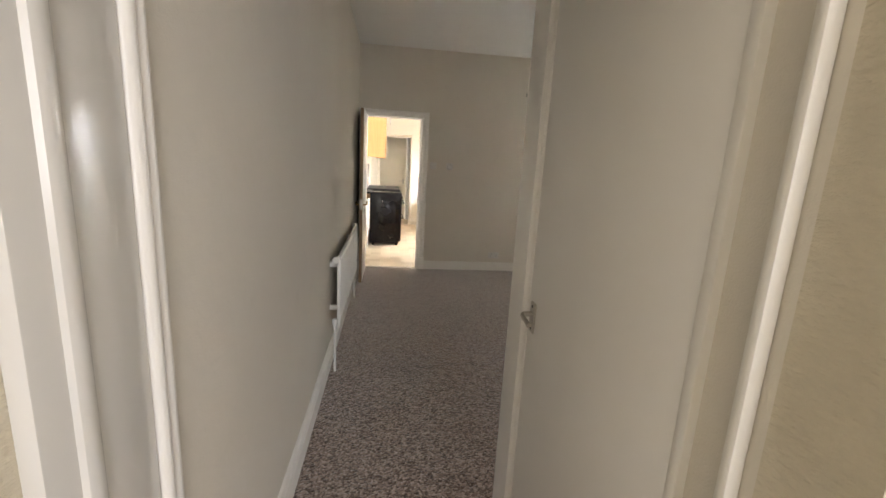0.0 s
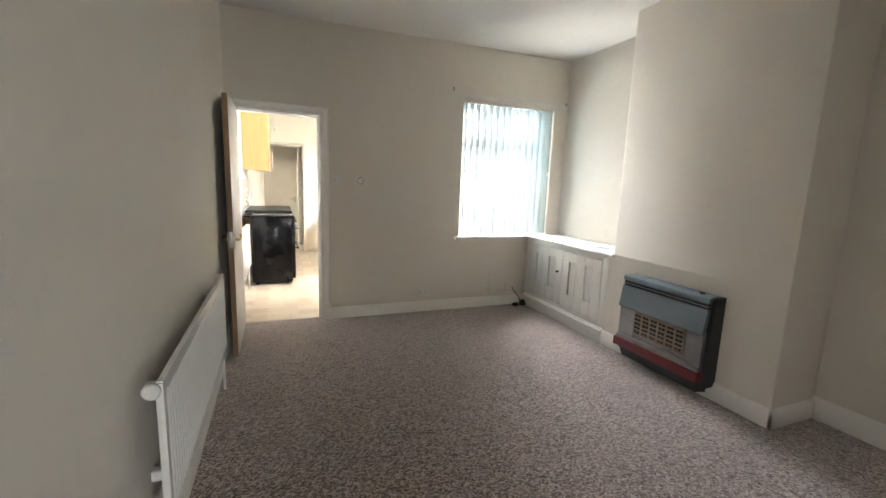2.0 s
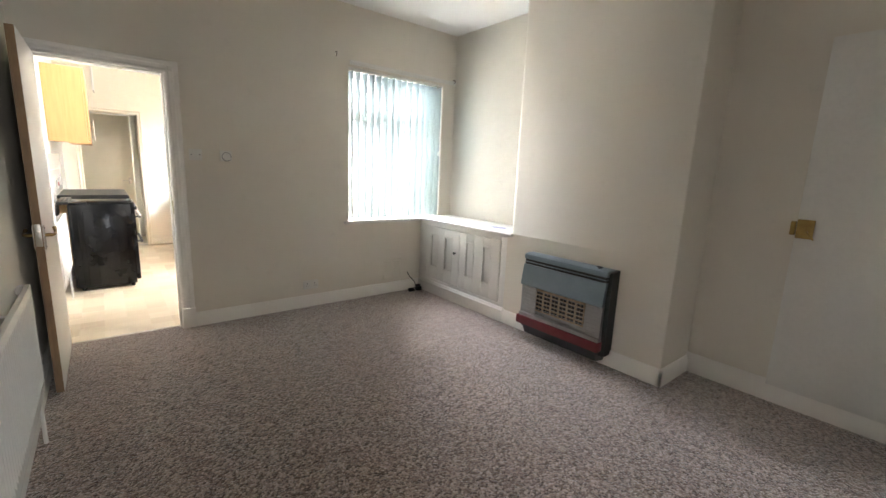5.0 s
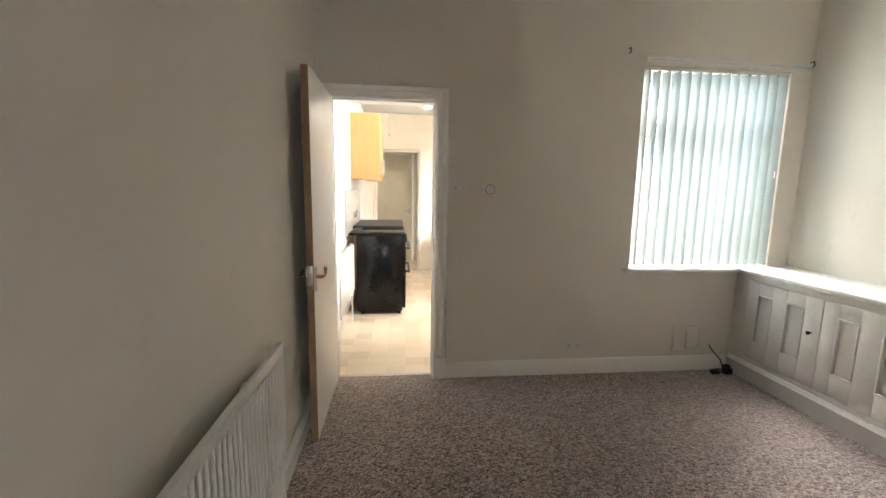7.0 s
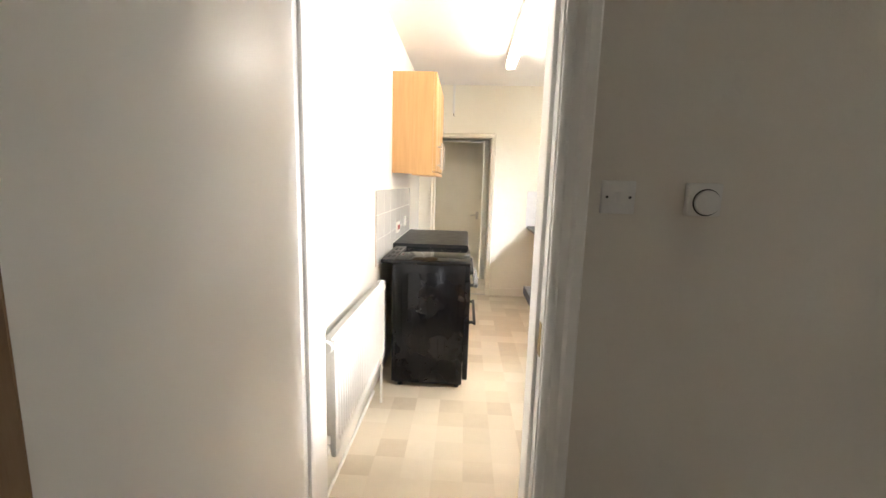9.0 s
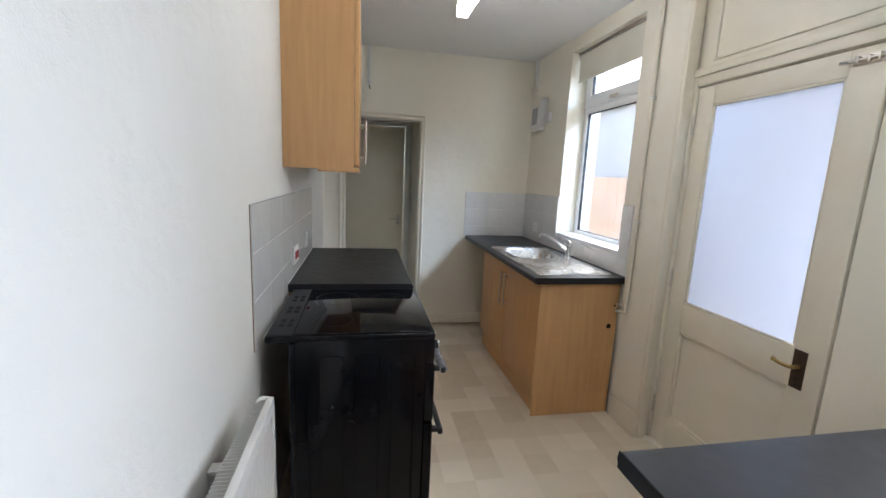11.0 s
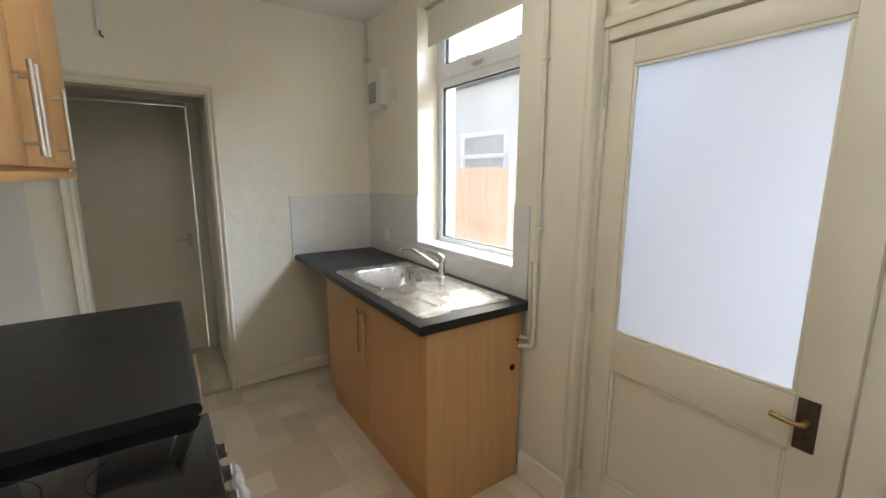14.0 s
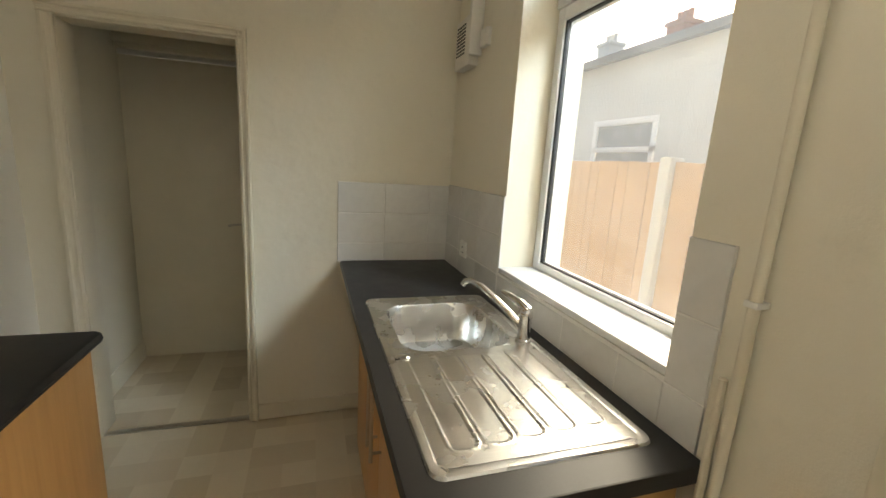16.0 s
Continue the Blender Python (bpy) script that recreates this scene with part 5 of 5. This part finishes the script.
bm = bmesh.new()
stitched(bm, [loop(SX0, SX1, SY0, SY1, 0.03, WZ), loop(SX0 + 0.003, SX1 - 0.003, SY0 + 0.003, SY1 - 0.003, 0.03, WZ + 0.006), loop(SX0 + 0.016, SX1 - 0.016, SY0 + 0.016, SY1 - 0.016, 0.028, WZ + 0.006), loop(SX0 + 0.024, SX1 - 0.024, SY0 + 0.024, SY1 - 0.024, 0.026, WZ + 0.0035)], cap=False)
part("rim", bm, "steel", sink)
IX0, IX1, IY0, IY1 = SX0 + 0.024, SX1 - 0.024, SY0 + 0.024, SY1 - 0.024
bm = bmesh.new()
n = 6
outer = [bm.verts.new(p) for p in loop(IX0, IX1, BY0 - 0.04, IY1, 0.026, WZ + 0.0035, n)]
inner = [bm.verts.new(p) for p in loop(BX0, BX1, BY0, BY1, 0.085, WZ + 0.0035, n)]
for k in range(len(outer)):
    bm.faces.new((outer[k], outer[(k + 1) % len(outer)], inner[(k + 1) % len(inner)], inner[k]))
rings = [loop(BX0 + 0.004, BX1 - 0.004, BY0 + 0.004, BY1 - 0.004, 0.083, WZ - 0.004), loop(BX0 + 0.012, BX1 - 0.012, BY0 + 0.012, BY1 - 0.012, 0.078, WZ - 0.10), loop(BX0 + 0.03, BX1 - 0.03, BY0 + 0.03, BY1 - 0.03, 0.07, WZ - 0.14), loop(BX0 + 0.07, BX1 - 0.07, BY0 + 0.07, BY1 - 0.07, 0.06, WZ - 0.15)]
prev = inner
for ring in rings:
    cur = [bm.verts.new(p) for p in ring]
    for k in range(len(cur)):
        bm.faces.new((prev[k], prev[(k + 1) % len(cur)], cur[(k + 1) % len(cur)], cur[k]))
    prev = cur
bm.faces.new(prev)
bmesh.ops.recalc_face_normals(bm, faces=bm.faces)
part("bowl", bm, "steel", sink)
bm = bmesh.new()
NX, NY = 220, 110


def drain_height(u, v):
    """Five sunk channels with rounded near ends, a narrow proud rib round each."""
    h, w, l = 0.0045, IX1 - IX0, BY0 - 0.038 - IY0
    x, y = u * w, v * l
    for i in range(5):
        c, half = 0.066 + 0.079 * i, 0.031
        top = 0.045 + 0.004 * i
        dx, dy = abs(x - c) - (half - 0.02), (top + 0.02) - y
        d = math.hypot(max(dx, 0), max(dy, 0)) - 0.02
        fade = max(0.0, min(1.0, (l - y) / 0.03))
        if d < 0.007:
            h += fade * (-0.0016 if d < -0.003 else -0.0016 + 0.0030 * (d + 0.003) / 0.005 if d < 0.002 else 0.0014 * (0.007 - d) / 0.005)
    return h - 0.0012 * v


grid = [[bm.verts.new((IX0 + (IX1 - IX0) * i / NX, IY0 + (BY0 - 0.038 - IY0) * j / NY, WZ + drain_height(i / NX, j / NY))) for j in range(NY + 1)] for i in range(NX + 1)]
for i in range(NX):
    for j in range(NY):
        bm.faces.new((grid[i][j], grid[i + 1][j], grid[i + 1][j + 1], grid[i][j + 1]))
part("drainer", bm, "steel", sink, "ribbed steel drainer")
bm = bmesh.new()
lathe(bm, [(0.0, 0.0), (0.036, 0.0), (0.034, 0.003), (0.028, 0.001), (0.0, 0.001)], (1.60, 8.68, WZ - 0.1495), "z", 24)
part("waste", bm, "chrome", sink)
bm = bmesh.new()
lathe(bm, [(0.0, 0.0), (0.019, 0.0), (0.019, 0.004), (0.015, 0.007), (0.0, 0.008)], (1.405, 8.452, WZ + 0.0035), "z", 20)
part("tap_hole_cover", bm, "chrome", sink)
tap = thing("mixer_tap", (1.815, 8.50, WZ), "chrome single-lever kitchen mixer tap", "tap")
bm = bmesh.new()
lathe(bm, [(0.0, 0.0), (0.026, 0.0), (0.025, 0.006), (0.021, 0.010), (0.020, 0.075), (0.023, 0.08), (0.023, 0.102), (0.017, 0.114), (0.0, 0.116)], (1.812, 8.50, WZ + 0.003), "z", 24)
part("tap_body", bm, "chrome", tap)
bm = bmesh.new()
line = [(1.806, 8.515, WZ + 0.05), (1.785, 8.56, WZ + 0.078), (1.755, 8.62, WZ + 0.112), (1.722, 8.68, WZ + 0.142), (1.700, 8.715, WZ + 0.148), (1.688, 8.735, WZ + 0.140), (1.684, 8.742, WZ + 0.125)]
sweep(bm, line, [0.013, 0.012, 0.011, 0.0105, 0.011, 0.0115, 0.0115], 14)
part("spout", bm, "chrome", tap)
bm = bmesh.new()
sweep(bm, [(1.814, 8.488, WZ + 0.108), (1.803, 8.515, WZ + 0.124), (1.786, 8.553, WZ + 0.136), (1.768, 8.590, WZ + 0.144)], [0.017, 0.0155, 0.012, 0.007], 12)
part("tap_lever", bm, "chrome", tap)

# worktop and cupboard against the rear wall
nu = thing("base_unit", (1.45, 6.05, 0.0), "beech veneer base cupboard under the short worktop", "kitchen cupboard", "beech kitchen units")
part("carcass", boxes((0.862, 1.97, KY + 0.03, 6.285, 0.145, 0.904)), "beech", nu)
part("plinth", boxes((0.88, 1.97, KY + 0.05, 6.245, 0.0, 0.145)), "beech", nu)
for x0_, x1_ in ((0.864, 1.414), (1.418, 1.968)):
    part("door", boxes((x0_, x1_, 6.287, 6.306, 0.15, 0.897), bevel=0.0015), "beech", nu)
nwt = thing("worktop", (1.42, 6.06, 0.91), "black laminate worktop under the small window", "worktop", "black laminate worktops")
bm = bmesh.new()
prism(bm, [(KY + 0.008, 0.907), (6.328, 0.907), (6.341, 0.912), (6.345, 0.927), (6.341, 0.941), (6.328, 0.947), (KY + 0.008, 0.947)], "x", 0.818, 1.985)
part("slab", bm, "worktop", nwt)
part("edging", boxes((0.8158, 0.818, KY + 0.010, 6.339, 0.9085, 0.9455)), "worktop", nwt)
part("sealant", boxes((1.976, 1.988, KY + 0.01, 6.336, 0.945, 0.954), bevel=0.002), "white_plastic", nwt, "white sealant bead")

# fluorescent batten
fl = thing("fluorescent_light", (0.885, 7.69, 2.5), "lit fluorescent batten light on the kitchen ceiling", "ceiling light")
part("batten", boxes((0.850, 0.925, 6.93, 8.365, 2.505, KC), bevel=0.006), "white_plastic", fl)
bm = bmesh.new()
box(bm, 0.852, 0.923, 6.945, 8.36, 2.430, 2.505, bevel=0.012, seg=3)
part("diffuser", bm, "tube", fl, "glowing diffuser tube")
for y in (6.93, 8.36):
    part("end_cap", boxes((0.850, 0.925, y, y + 0.014, 2.428, 2.508), bevel=0.004), "white_plastic", fl)

# kitchen wall fittings
cond = thing("cable_conduit", (0.35, EY, 2.4), "white plastic cable conduit on the end wall", "conduit")
part("channel", boxes((0.335, 0.362, EY - 0.014, EY, 2.245, KC), bevel=0.003), "white_plastic", cond)
part("channel_lid", boxes((0.339, 0.358, EY - 0.019, EY - 0.013, 2.33, KC), bevel=0.002), "white_plastic", cond)
bm = bmesh.new()
sweep(bm, bend([(0.348, EY - 0.007, 2.25), (0.348, EY - 0.010, 2.225), (0.362, EY - 0.012, 2.212)], 0.008), 0.004, 8)
part("cable_end", bm, "bronze", cond)
trunk = thing("cable_trunking", (1.88, 9.58, 2.4), "white boxed cable trunking in the corner", "conduit")
part("channel", boxes((1.885, 1.91, 9.565, 9.600, 2.33, KC), bevel=0.002), "white_plastic", trunk)
part("lower_channel", boxes((1.880, 1.91, 9.555, 9.655, 2.300, 2.330), bevel=0.002), "white_plastic", trunk)
chime = thing("wall_heater_box", (1.88, 9.47, 2.05), "small white grilled box unit on the wall", "wall unit")
part("case", boxes((1.858, 1.91, 9.345, 9.545, 1.925, 2.150), bevel=0.006), "white_plastic", chime)
bm = bmesh.new()
for k in range(9):
    box(bm, 1.8565, 1.8585, 9.405, 9.525, 1.985 + k * 0.016, 1.993 + k * 0.016)
part("grille", bm, "heater_dark", chime, "dark horizontal grille slots")
part("side_bar", boxes((1.845, 1.91, 9.305, 9.335, 1.96, 2.20), bevel=0.008), "white_plastic", chime)
part("junction_box", boxes((1.885, 1.91, 9.205, 9.280, 1.985, 2.06), bevel=0.004), "white_plastic", chime)
gp = thing("copper_pipe", (1.89, 7.87, 0.7), "white painted pipe clipped down the wall", "pipe")
bm = bmesh.new()
sweep(bm, bend([(1.89, 7.865, KC), (1.89, 7.865, 0.70), (1.87, 7.930, 0.690)], 0.015), 0.0105, 12)
part("pipe_run", bm, "cream_gloss", gp)
bm = bmesh.new()
sweep(bm, bend([(1.89, 7.892, 1.10), (1.89, 7.892, 0.735), (1.872, 7.930, 0.735)], 0.012), 0.0085, 10)
part("short_pipe", bm, "cream_gloss", gp)
for z in (1.25, 1.95):
    part("pipe_clip", boxes((1.878, 1.91, 7.852, 7.878, z, z + 0.012), bevel=0.002), "white_plastic", gp)


def wall_plate(name, label, x, out, y0, y1, z0, z1):
    t = thing(name, (x, (y0 + y1) / 2, (z0 + z1) / 2), label, "wall socket")
    a, b = sorted((x, x + out * 0.012))
    part("faceplate", boxes((a, b, y0, y1, z0, z1), bevel=0.003), "white_plastic", t)
    return t


cs = wall_plate("cooker_switch", "white cooker control socket with red rockers", KX + 0.008, 1, 7.87, 8.015, 0.985, 1.075)
for y in (7.90, 7.955):
    part("rocker", boxes((KX + 0.018, KX + 0.026, y, y + 0.026, 1.01, 1.05), bevel=0.003), "red_plastic", cs, "red rocker switch")
bm = boxes((KX + 0.019, KX + 0.0215, 7.985, 7.992, 1.03, 1.042), (KX + 0.019, KX + 0.0215, 7.979, 7.984, 1.005, 1.009))
part("socket_holes", bm, "dark_plastic", cs)
fs = wall_plate("fused_switch", "white fused spur switch on the tiles", KX + 0.008, 1, 8.31, 8.40, 1.00, 1.09)
part("rocker", boxes((KX + 0.018, KX + 0.025, 8.335, 8.355, 1.03, 1.06), bevel=0.002), "white_plastic", fs)
ws = wall_plate("wall_socket", "white single socket on the tiles behind the sink", 1.902, -1, 9.295, 9.375, 1.0, 1.08)
part("socket_holes", boxes((1.8885, 1.891, 9.33, 9.336, 1.045, 1.055), (1.8885, 1.891, 9.318, 9.325, 1.022, 1.027), (1.8885, 1.891, 9.342, 9.349, 1.022, 1.027)), "dark_plastic", ws)

# ---------- outside ----------
fen = thing("fence", (3.62, 8.0, -0.32), "orange-brown close-boarded timber fence with concrete posts", "fence")
for k in range(4):
    y = 6.755 + 1.5 * 2 * k
    part("fence_post", boxes((3.555, 3.68, y, y + 0.10, -0.34, 1.60), bevel=0.008), "pale_concrete", fen, "pale concrete fence post")
rng = random.Random(7)
y = 5.85
while y < 16:
    w = 0.115 + rng.uniform(-0.006, 0.006)
    part("board", boxes((3.60 + rng.uniform(0, 0.006), 3.622, y, y + w, -0.20, 1.565 + rng.uniform(-0.004, 0.004))), "fence", fen)
    y += w + 0.004
part("gravel_board", boxes((3.6, 3.64, 5.85, 16, -0.34, -0.2)), "concrete", fen)

nb = thing("neighbour_house", (6.4, 11.5, -0.32), "white painted brick rear wing with slate roof", "house")
NX0 = 5.25
part("wall", boxes((NX0 + 0.004, 8.4, 7.0, 11.72, -0.34, 3.02), (NX0 + 0.004, 8.4, 12.98, 18.5, -0.34, 3.02), (NX0 + 0.004, 8.4, 11.72, 12.98, -0.34, 0.9), (NX0 + 0.004, 8.4, 11.72, 12.98, 2.21, 3.02)), "white_brick", nb)
bm = bmesh.new()
for r in range(41):
    z = -0.1 + r * 0.075
    y = 7.0 + (0.115 if r % 2 else 0.0)
    while y < 18.4:
        if not (11.52 < y < 12.99 and 0.83 < z < 2.21):
            box(bm, NX0, NX0 + 0.014, y, y + 0.215, z, z + 0.065)
        y += 0.225
b = part("brickwork", bm, "white_brick", nb, "white painted bricks with recessed joints")
tagged(b, kind="stuff")
bm = bmesh.new()
prism(bm, [(NX0 - 0.14, 3.03), (NX0 - 0.14, 3.08), (7.0, 3.38), (8.6, 3.1), (8.6, 3.0), (7.0, 3.30)], "y", 6.9, 18.6)
part("roof", bm, "slate", nb, "grey slate lean-to roof")
bm = bmesh.new()
prism(bm, [(NX0 - 0.17, 2.97), (NX0 - 0.08, 2.97), (NX0 - 0.07, 3.05), (NX0 - 0.18, 3.05)], "y", 6.9, 18.6)
part("gutter", bm, "slate", nb, "grey gutter along the eaves")
W0, W1 = 11.72, 12.98
wnd = part("window", boxes((NX0 - 0.01, NX0 + 0.05, W0, W1, 2.13, 2.21), (NX0 - 0.01, NX0 + 0.05, W0, W1, 1.76, 1.83), (NX0 - 0.01, NX0 + 0.05, W0, W1, 0.9, 0.97), (NX0 - 0.01, NX0 + 0.05, W0, W0 + 0.09, 0.97, 2.13), (NX0 - 0.01, NX0 + 0.05, W1 - 0.09, W1, 0.97, 2.13), bevel=0.006), "upvc", nb)
part("pane", boxes((NX0 + 0.02, NX0 + 0.026, W0 + 0.09, W1 - 0.09, 0.97, 2.13)), "far_pane", wnd)
part("sill", boxes((NX0 - 0.06, NX0 + 0.05, 11.67, 13.03, 0.84, 0.9), bevel=0.006), "upvc", wnd)


def terrace_house(x, y, deep, long, eaves, ridge, stacks):
    h = thing("terrace_house", (x, y, -0.32), "distant terraced house with slate roof and chimneys", "house", "terraced houses beyond the fence")
    part("wall", boxes((x - deep / 2, x + deep / 2, y - long / 2, y + long / 2, -0.34, eaves)), "white_brick", h)
    bm = bmesh.new()
    prism(bm, [(x - deep / 2 - 0.3, eaves - 0.05), (x, ridge), (x + deep / 2 + 0.3, eaves - 0.05)], "y", y - long / 2 - 0.1, y + long / 2 + 0.1)
    part("roof", bm, "slate", h)
    for sy, mat in stacks:
        c = part("chimney", boxes((x - 0.45, x + 0.45, sy - 0.45, sy + 0.45, ridge - 0.8, ridge + 1.1), (x - 0.52, x + 0.52, sy - 0.52, sy + 0.52, ridge + 0.95, ridge + 1.12), bevel=0.01), mat, h)
        for k in (-0.28, 0.0, 0.28):
            bm = bmesh.new()
            lathe(bm, [(0.0, 0.0), (0.13, 0.0), (0.10, 0.35), (0.12, 0.38), (0.12, 0.45), (0.0, 0.45)], (x, sy + k, ridge + 1.1), "z", 12)
            part("chimney_pot", bm, mat, c)
    return h


terrace_house(16, 29.2, 8, 8.8, 5.4, 6.9, ((27.2, "white_brick"),))
terrace_house(16, 20.2, 8, 8.8, 5.2, 6.7, ((22.6, "red_brick"),))


def tree(x, y, high, spread, seed):
    t = thing("tree", (x, y, -0.32), "leafy green garden tree behind the houses", "tree", "garden trees")
    r = random.Random(seed)
    bm = bmesh.new()
    top = Vector((x + 0.2, y - 0.1, high * 0.75))
    sweep(bm, [(x, y, -0.34), (x + 0.1, y, high * 0.35), top], [0.22, 0.16, 0.05], 10)
    tips = []
    for k in range(9):
        a, z = r.uniform(0, 6.28), r.uniform(0.3, 0.7) * high
        tip = Vector((x + spread * math.cos(a) * r.uniform(0.5, 0.95), y + spread * math.sin(a) * r.uniform(0.5, 0.95), z + r.uniform(0.5, 1.6)))
        sweep(bm, [(x + 0.1, y, z), (Vector((x, y, z)) + tip) / 2 + Vector((0, 0, 0.25)), tip], [0.08, 0.05, 0.02], 7)
        tips.append(tip)
    part("trunk", bm, "bark", t)
    verts, faces = [], []
    tips.append(top)
    for tip in tips:
        for k in range(330):
            c = tip + Vector((r.gauss(0, 0.5), r.gauss(0, 0.5), r.gauss(0.1, 0.4)))
            u = Vector((r.gauss(0, 1), r.gauss(0, 1), r.gauss(0, 1))).normalized()
            v = u.orthogonal().normalized()
            n = len(verts)
            s = r.uniform(0.05, 0.1)
            verts += [c - u * s, c + v * s * 0.5, c + u * s, c - v * s * 0.5]
            faces.append((n, n + 1, n + 2, n + 3))
    me = bpy.data.meshes.new("crown")
    me.from_pydata([tuple(q) for q in verts], [], faces)
    me.materials.append(M["leaf"])
    ob = new("crown", me)
    ob.parent = t
    ob.matrix_parent_inverse = Matrix.Translation(-WHERE[t])
    tagged(ob, kind="stuff")
    return t


tree(22.5, 25.6, 11.5, 2.4, 3)
tree(9.5, 34.0, 5.5, 1.8, 5)

# ---------- wall tiles, piece by piece ----------


def tiled(name, label, axis, face, sign, u0, u1, z_top, z_bot, skip=None, tw=0.248, th=0.162, joint=0.003):
    """Glazed tiles with recessed grout. axis: the direction in which the rows run."""
    def at(u_lo, u_hi, lo, hi, d0, d1):
        a, b = sorted((face + sign * d0, face + sign * d1))
        return (a, b, u_lo, u_hi, lo, hi) if axis == "y" else (u_lo, u_hi, a, b, lo, hi)
    base = boxes(*[at(a, b, lo, hi, 0.0, 0.0066) for a, b, lo, hi in (skip or [(u0, u1, z_bot, z_top)])])
    wall = structure(name, base, "grout", label, "wall tiles")
    pool = {}
    row = 0
    z = z_top
    while z > z_bot + 0.02:
        lo = max(z - th, z_bot)
        for a, b, zlo, zhi in (skip or [(u0, u1, z_bot, z_top)]):
            r0, r1 = max(lo, zlo), min(z, zhi)
            if r1 - r0 < 0.015:
                continue
            u = u0
            while u < u1:
                p0, p1 = max(u, a), min(u + tw, b)
                if p1 - p0 > 0.015:
                    w, h = round(p1 - p0, 4), round(r1 - r0, 4)
                    if (w, h) not in pool:
                        bm = bmesh.new()
                        box(bm, *((0.0, 0.008, -w / 2, w / 2, -h / 2, h / 2) if axis == "y" else (-w / 2, w / 2, 0.0, 0.008, -h / 2, h / 2)), bevel=0.0018, seg=1)
                        me = bpy.data.meshes.new("tile")
                        bm.to_mesh(me)
                        bm.free()
                        me.materials.append(M["tile"])
                        pool[(w, h)] = me
                    ob = new("tile", pool[(w, h)])
                    lift = face + sign * 0.0005 + (0 if sign > 0 else -0.008)
                    cu, cz = (p0 + p1) / 2, (r0 + r1) / 2
                    ob.location = (lift, cu, cz) if axis == "y" else (cu, lift, cz)
                    ob.parent = wall
                u += tw + joint
        z = lo - joint
        row += 1
    return wall


tiled("wall_tiles_left", "white glazed wall tiles behind the cooker", "y", KX, 1, 7.112, 8.72, 1.352, 0.845)
# Brown strip laid on the wall; its colour stands for the gap's shade.
structure("trim_tile_edge_left", boxes((KX, KX + 0.003, 7.1098, 7.1118, 0.845, 1.352)), "raw_wood", "thin brown strip drawn for the dark gap along the tile edge", "trim")
tiled("wall_tiles_end", "white glazed wall tiles behind the worktop end", "x", EY, -1, 1.288, 1.908, 1.338, 0.905)
tiled("wall_tiles_sink", "white glazed wall tiles round the sink window", "y", 1.91, -1, 7.928, 9.648, 1.346, 0.905,
      skip=[(7.928, 8.030, 0.905, 1.346), (8.030, 8.920, 0.905, 1.028), (8.920, 9.648, 0.905, 1.346)])
tiled("wall_tiles_small_window", "pale wall tiles under the small window", "y", 1.99, -1, 5.78, 6.37, 1.30, 0.915)
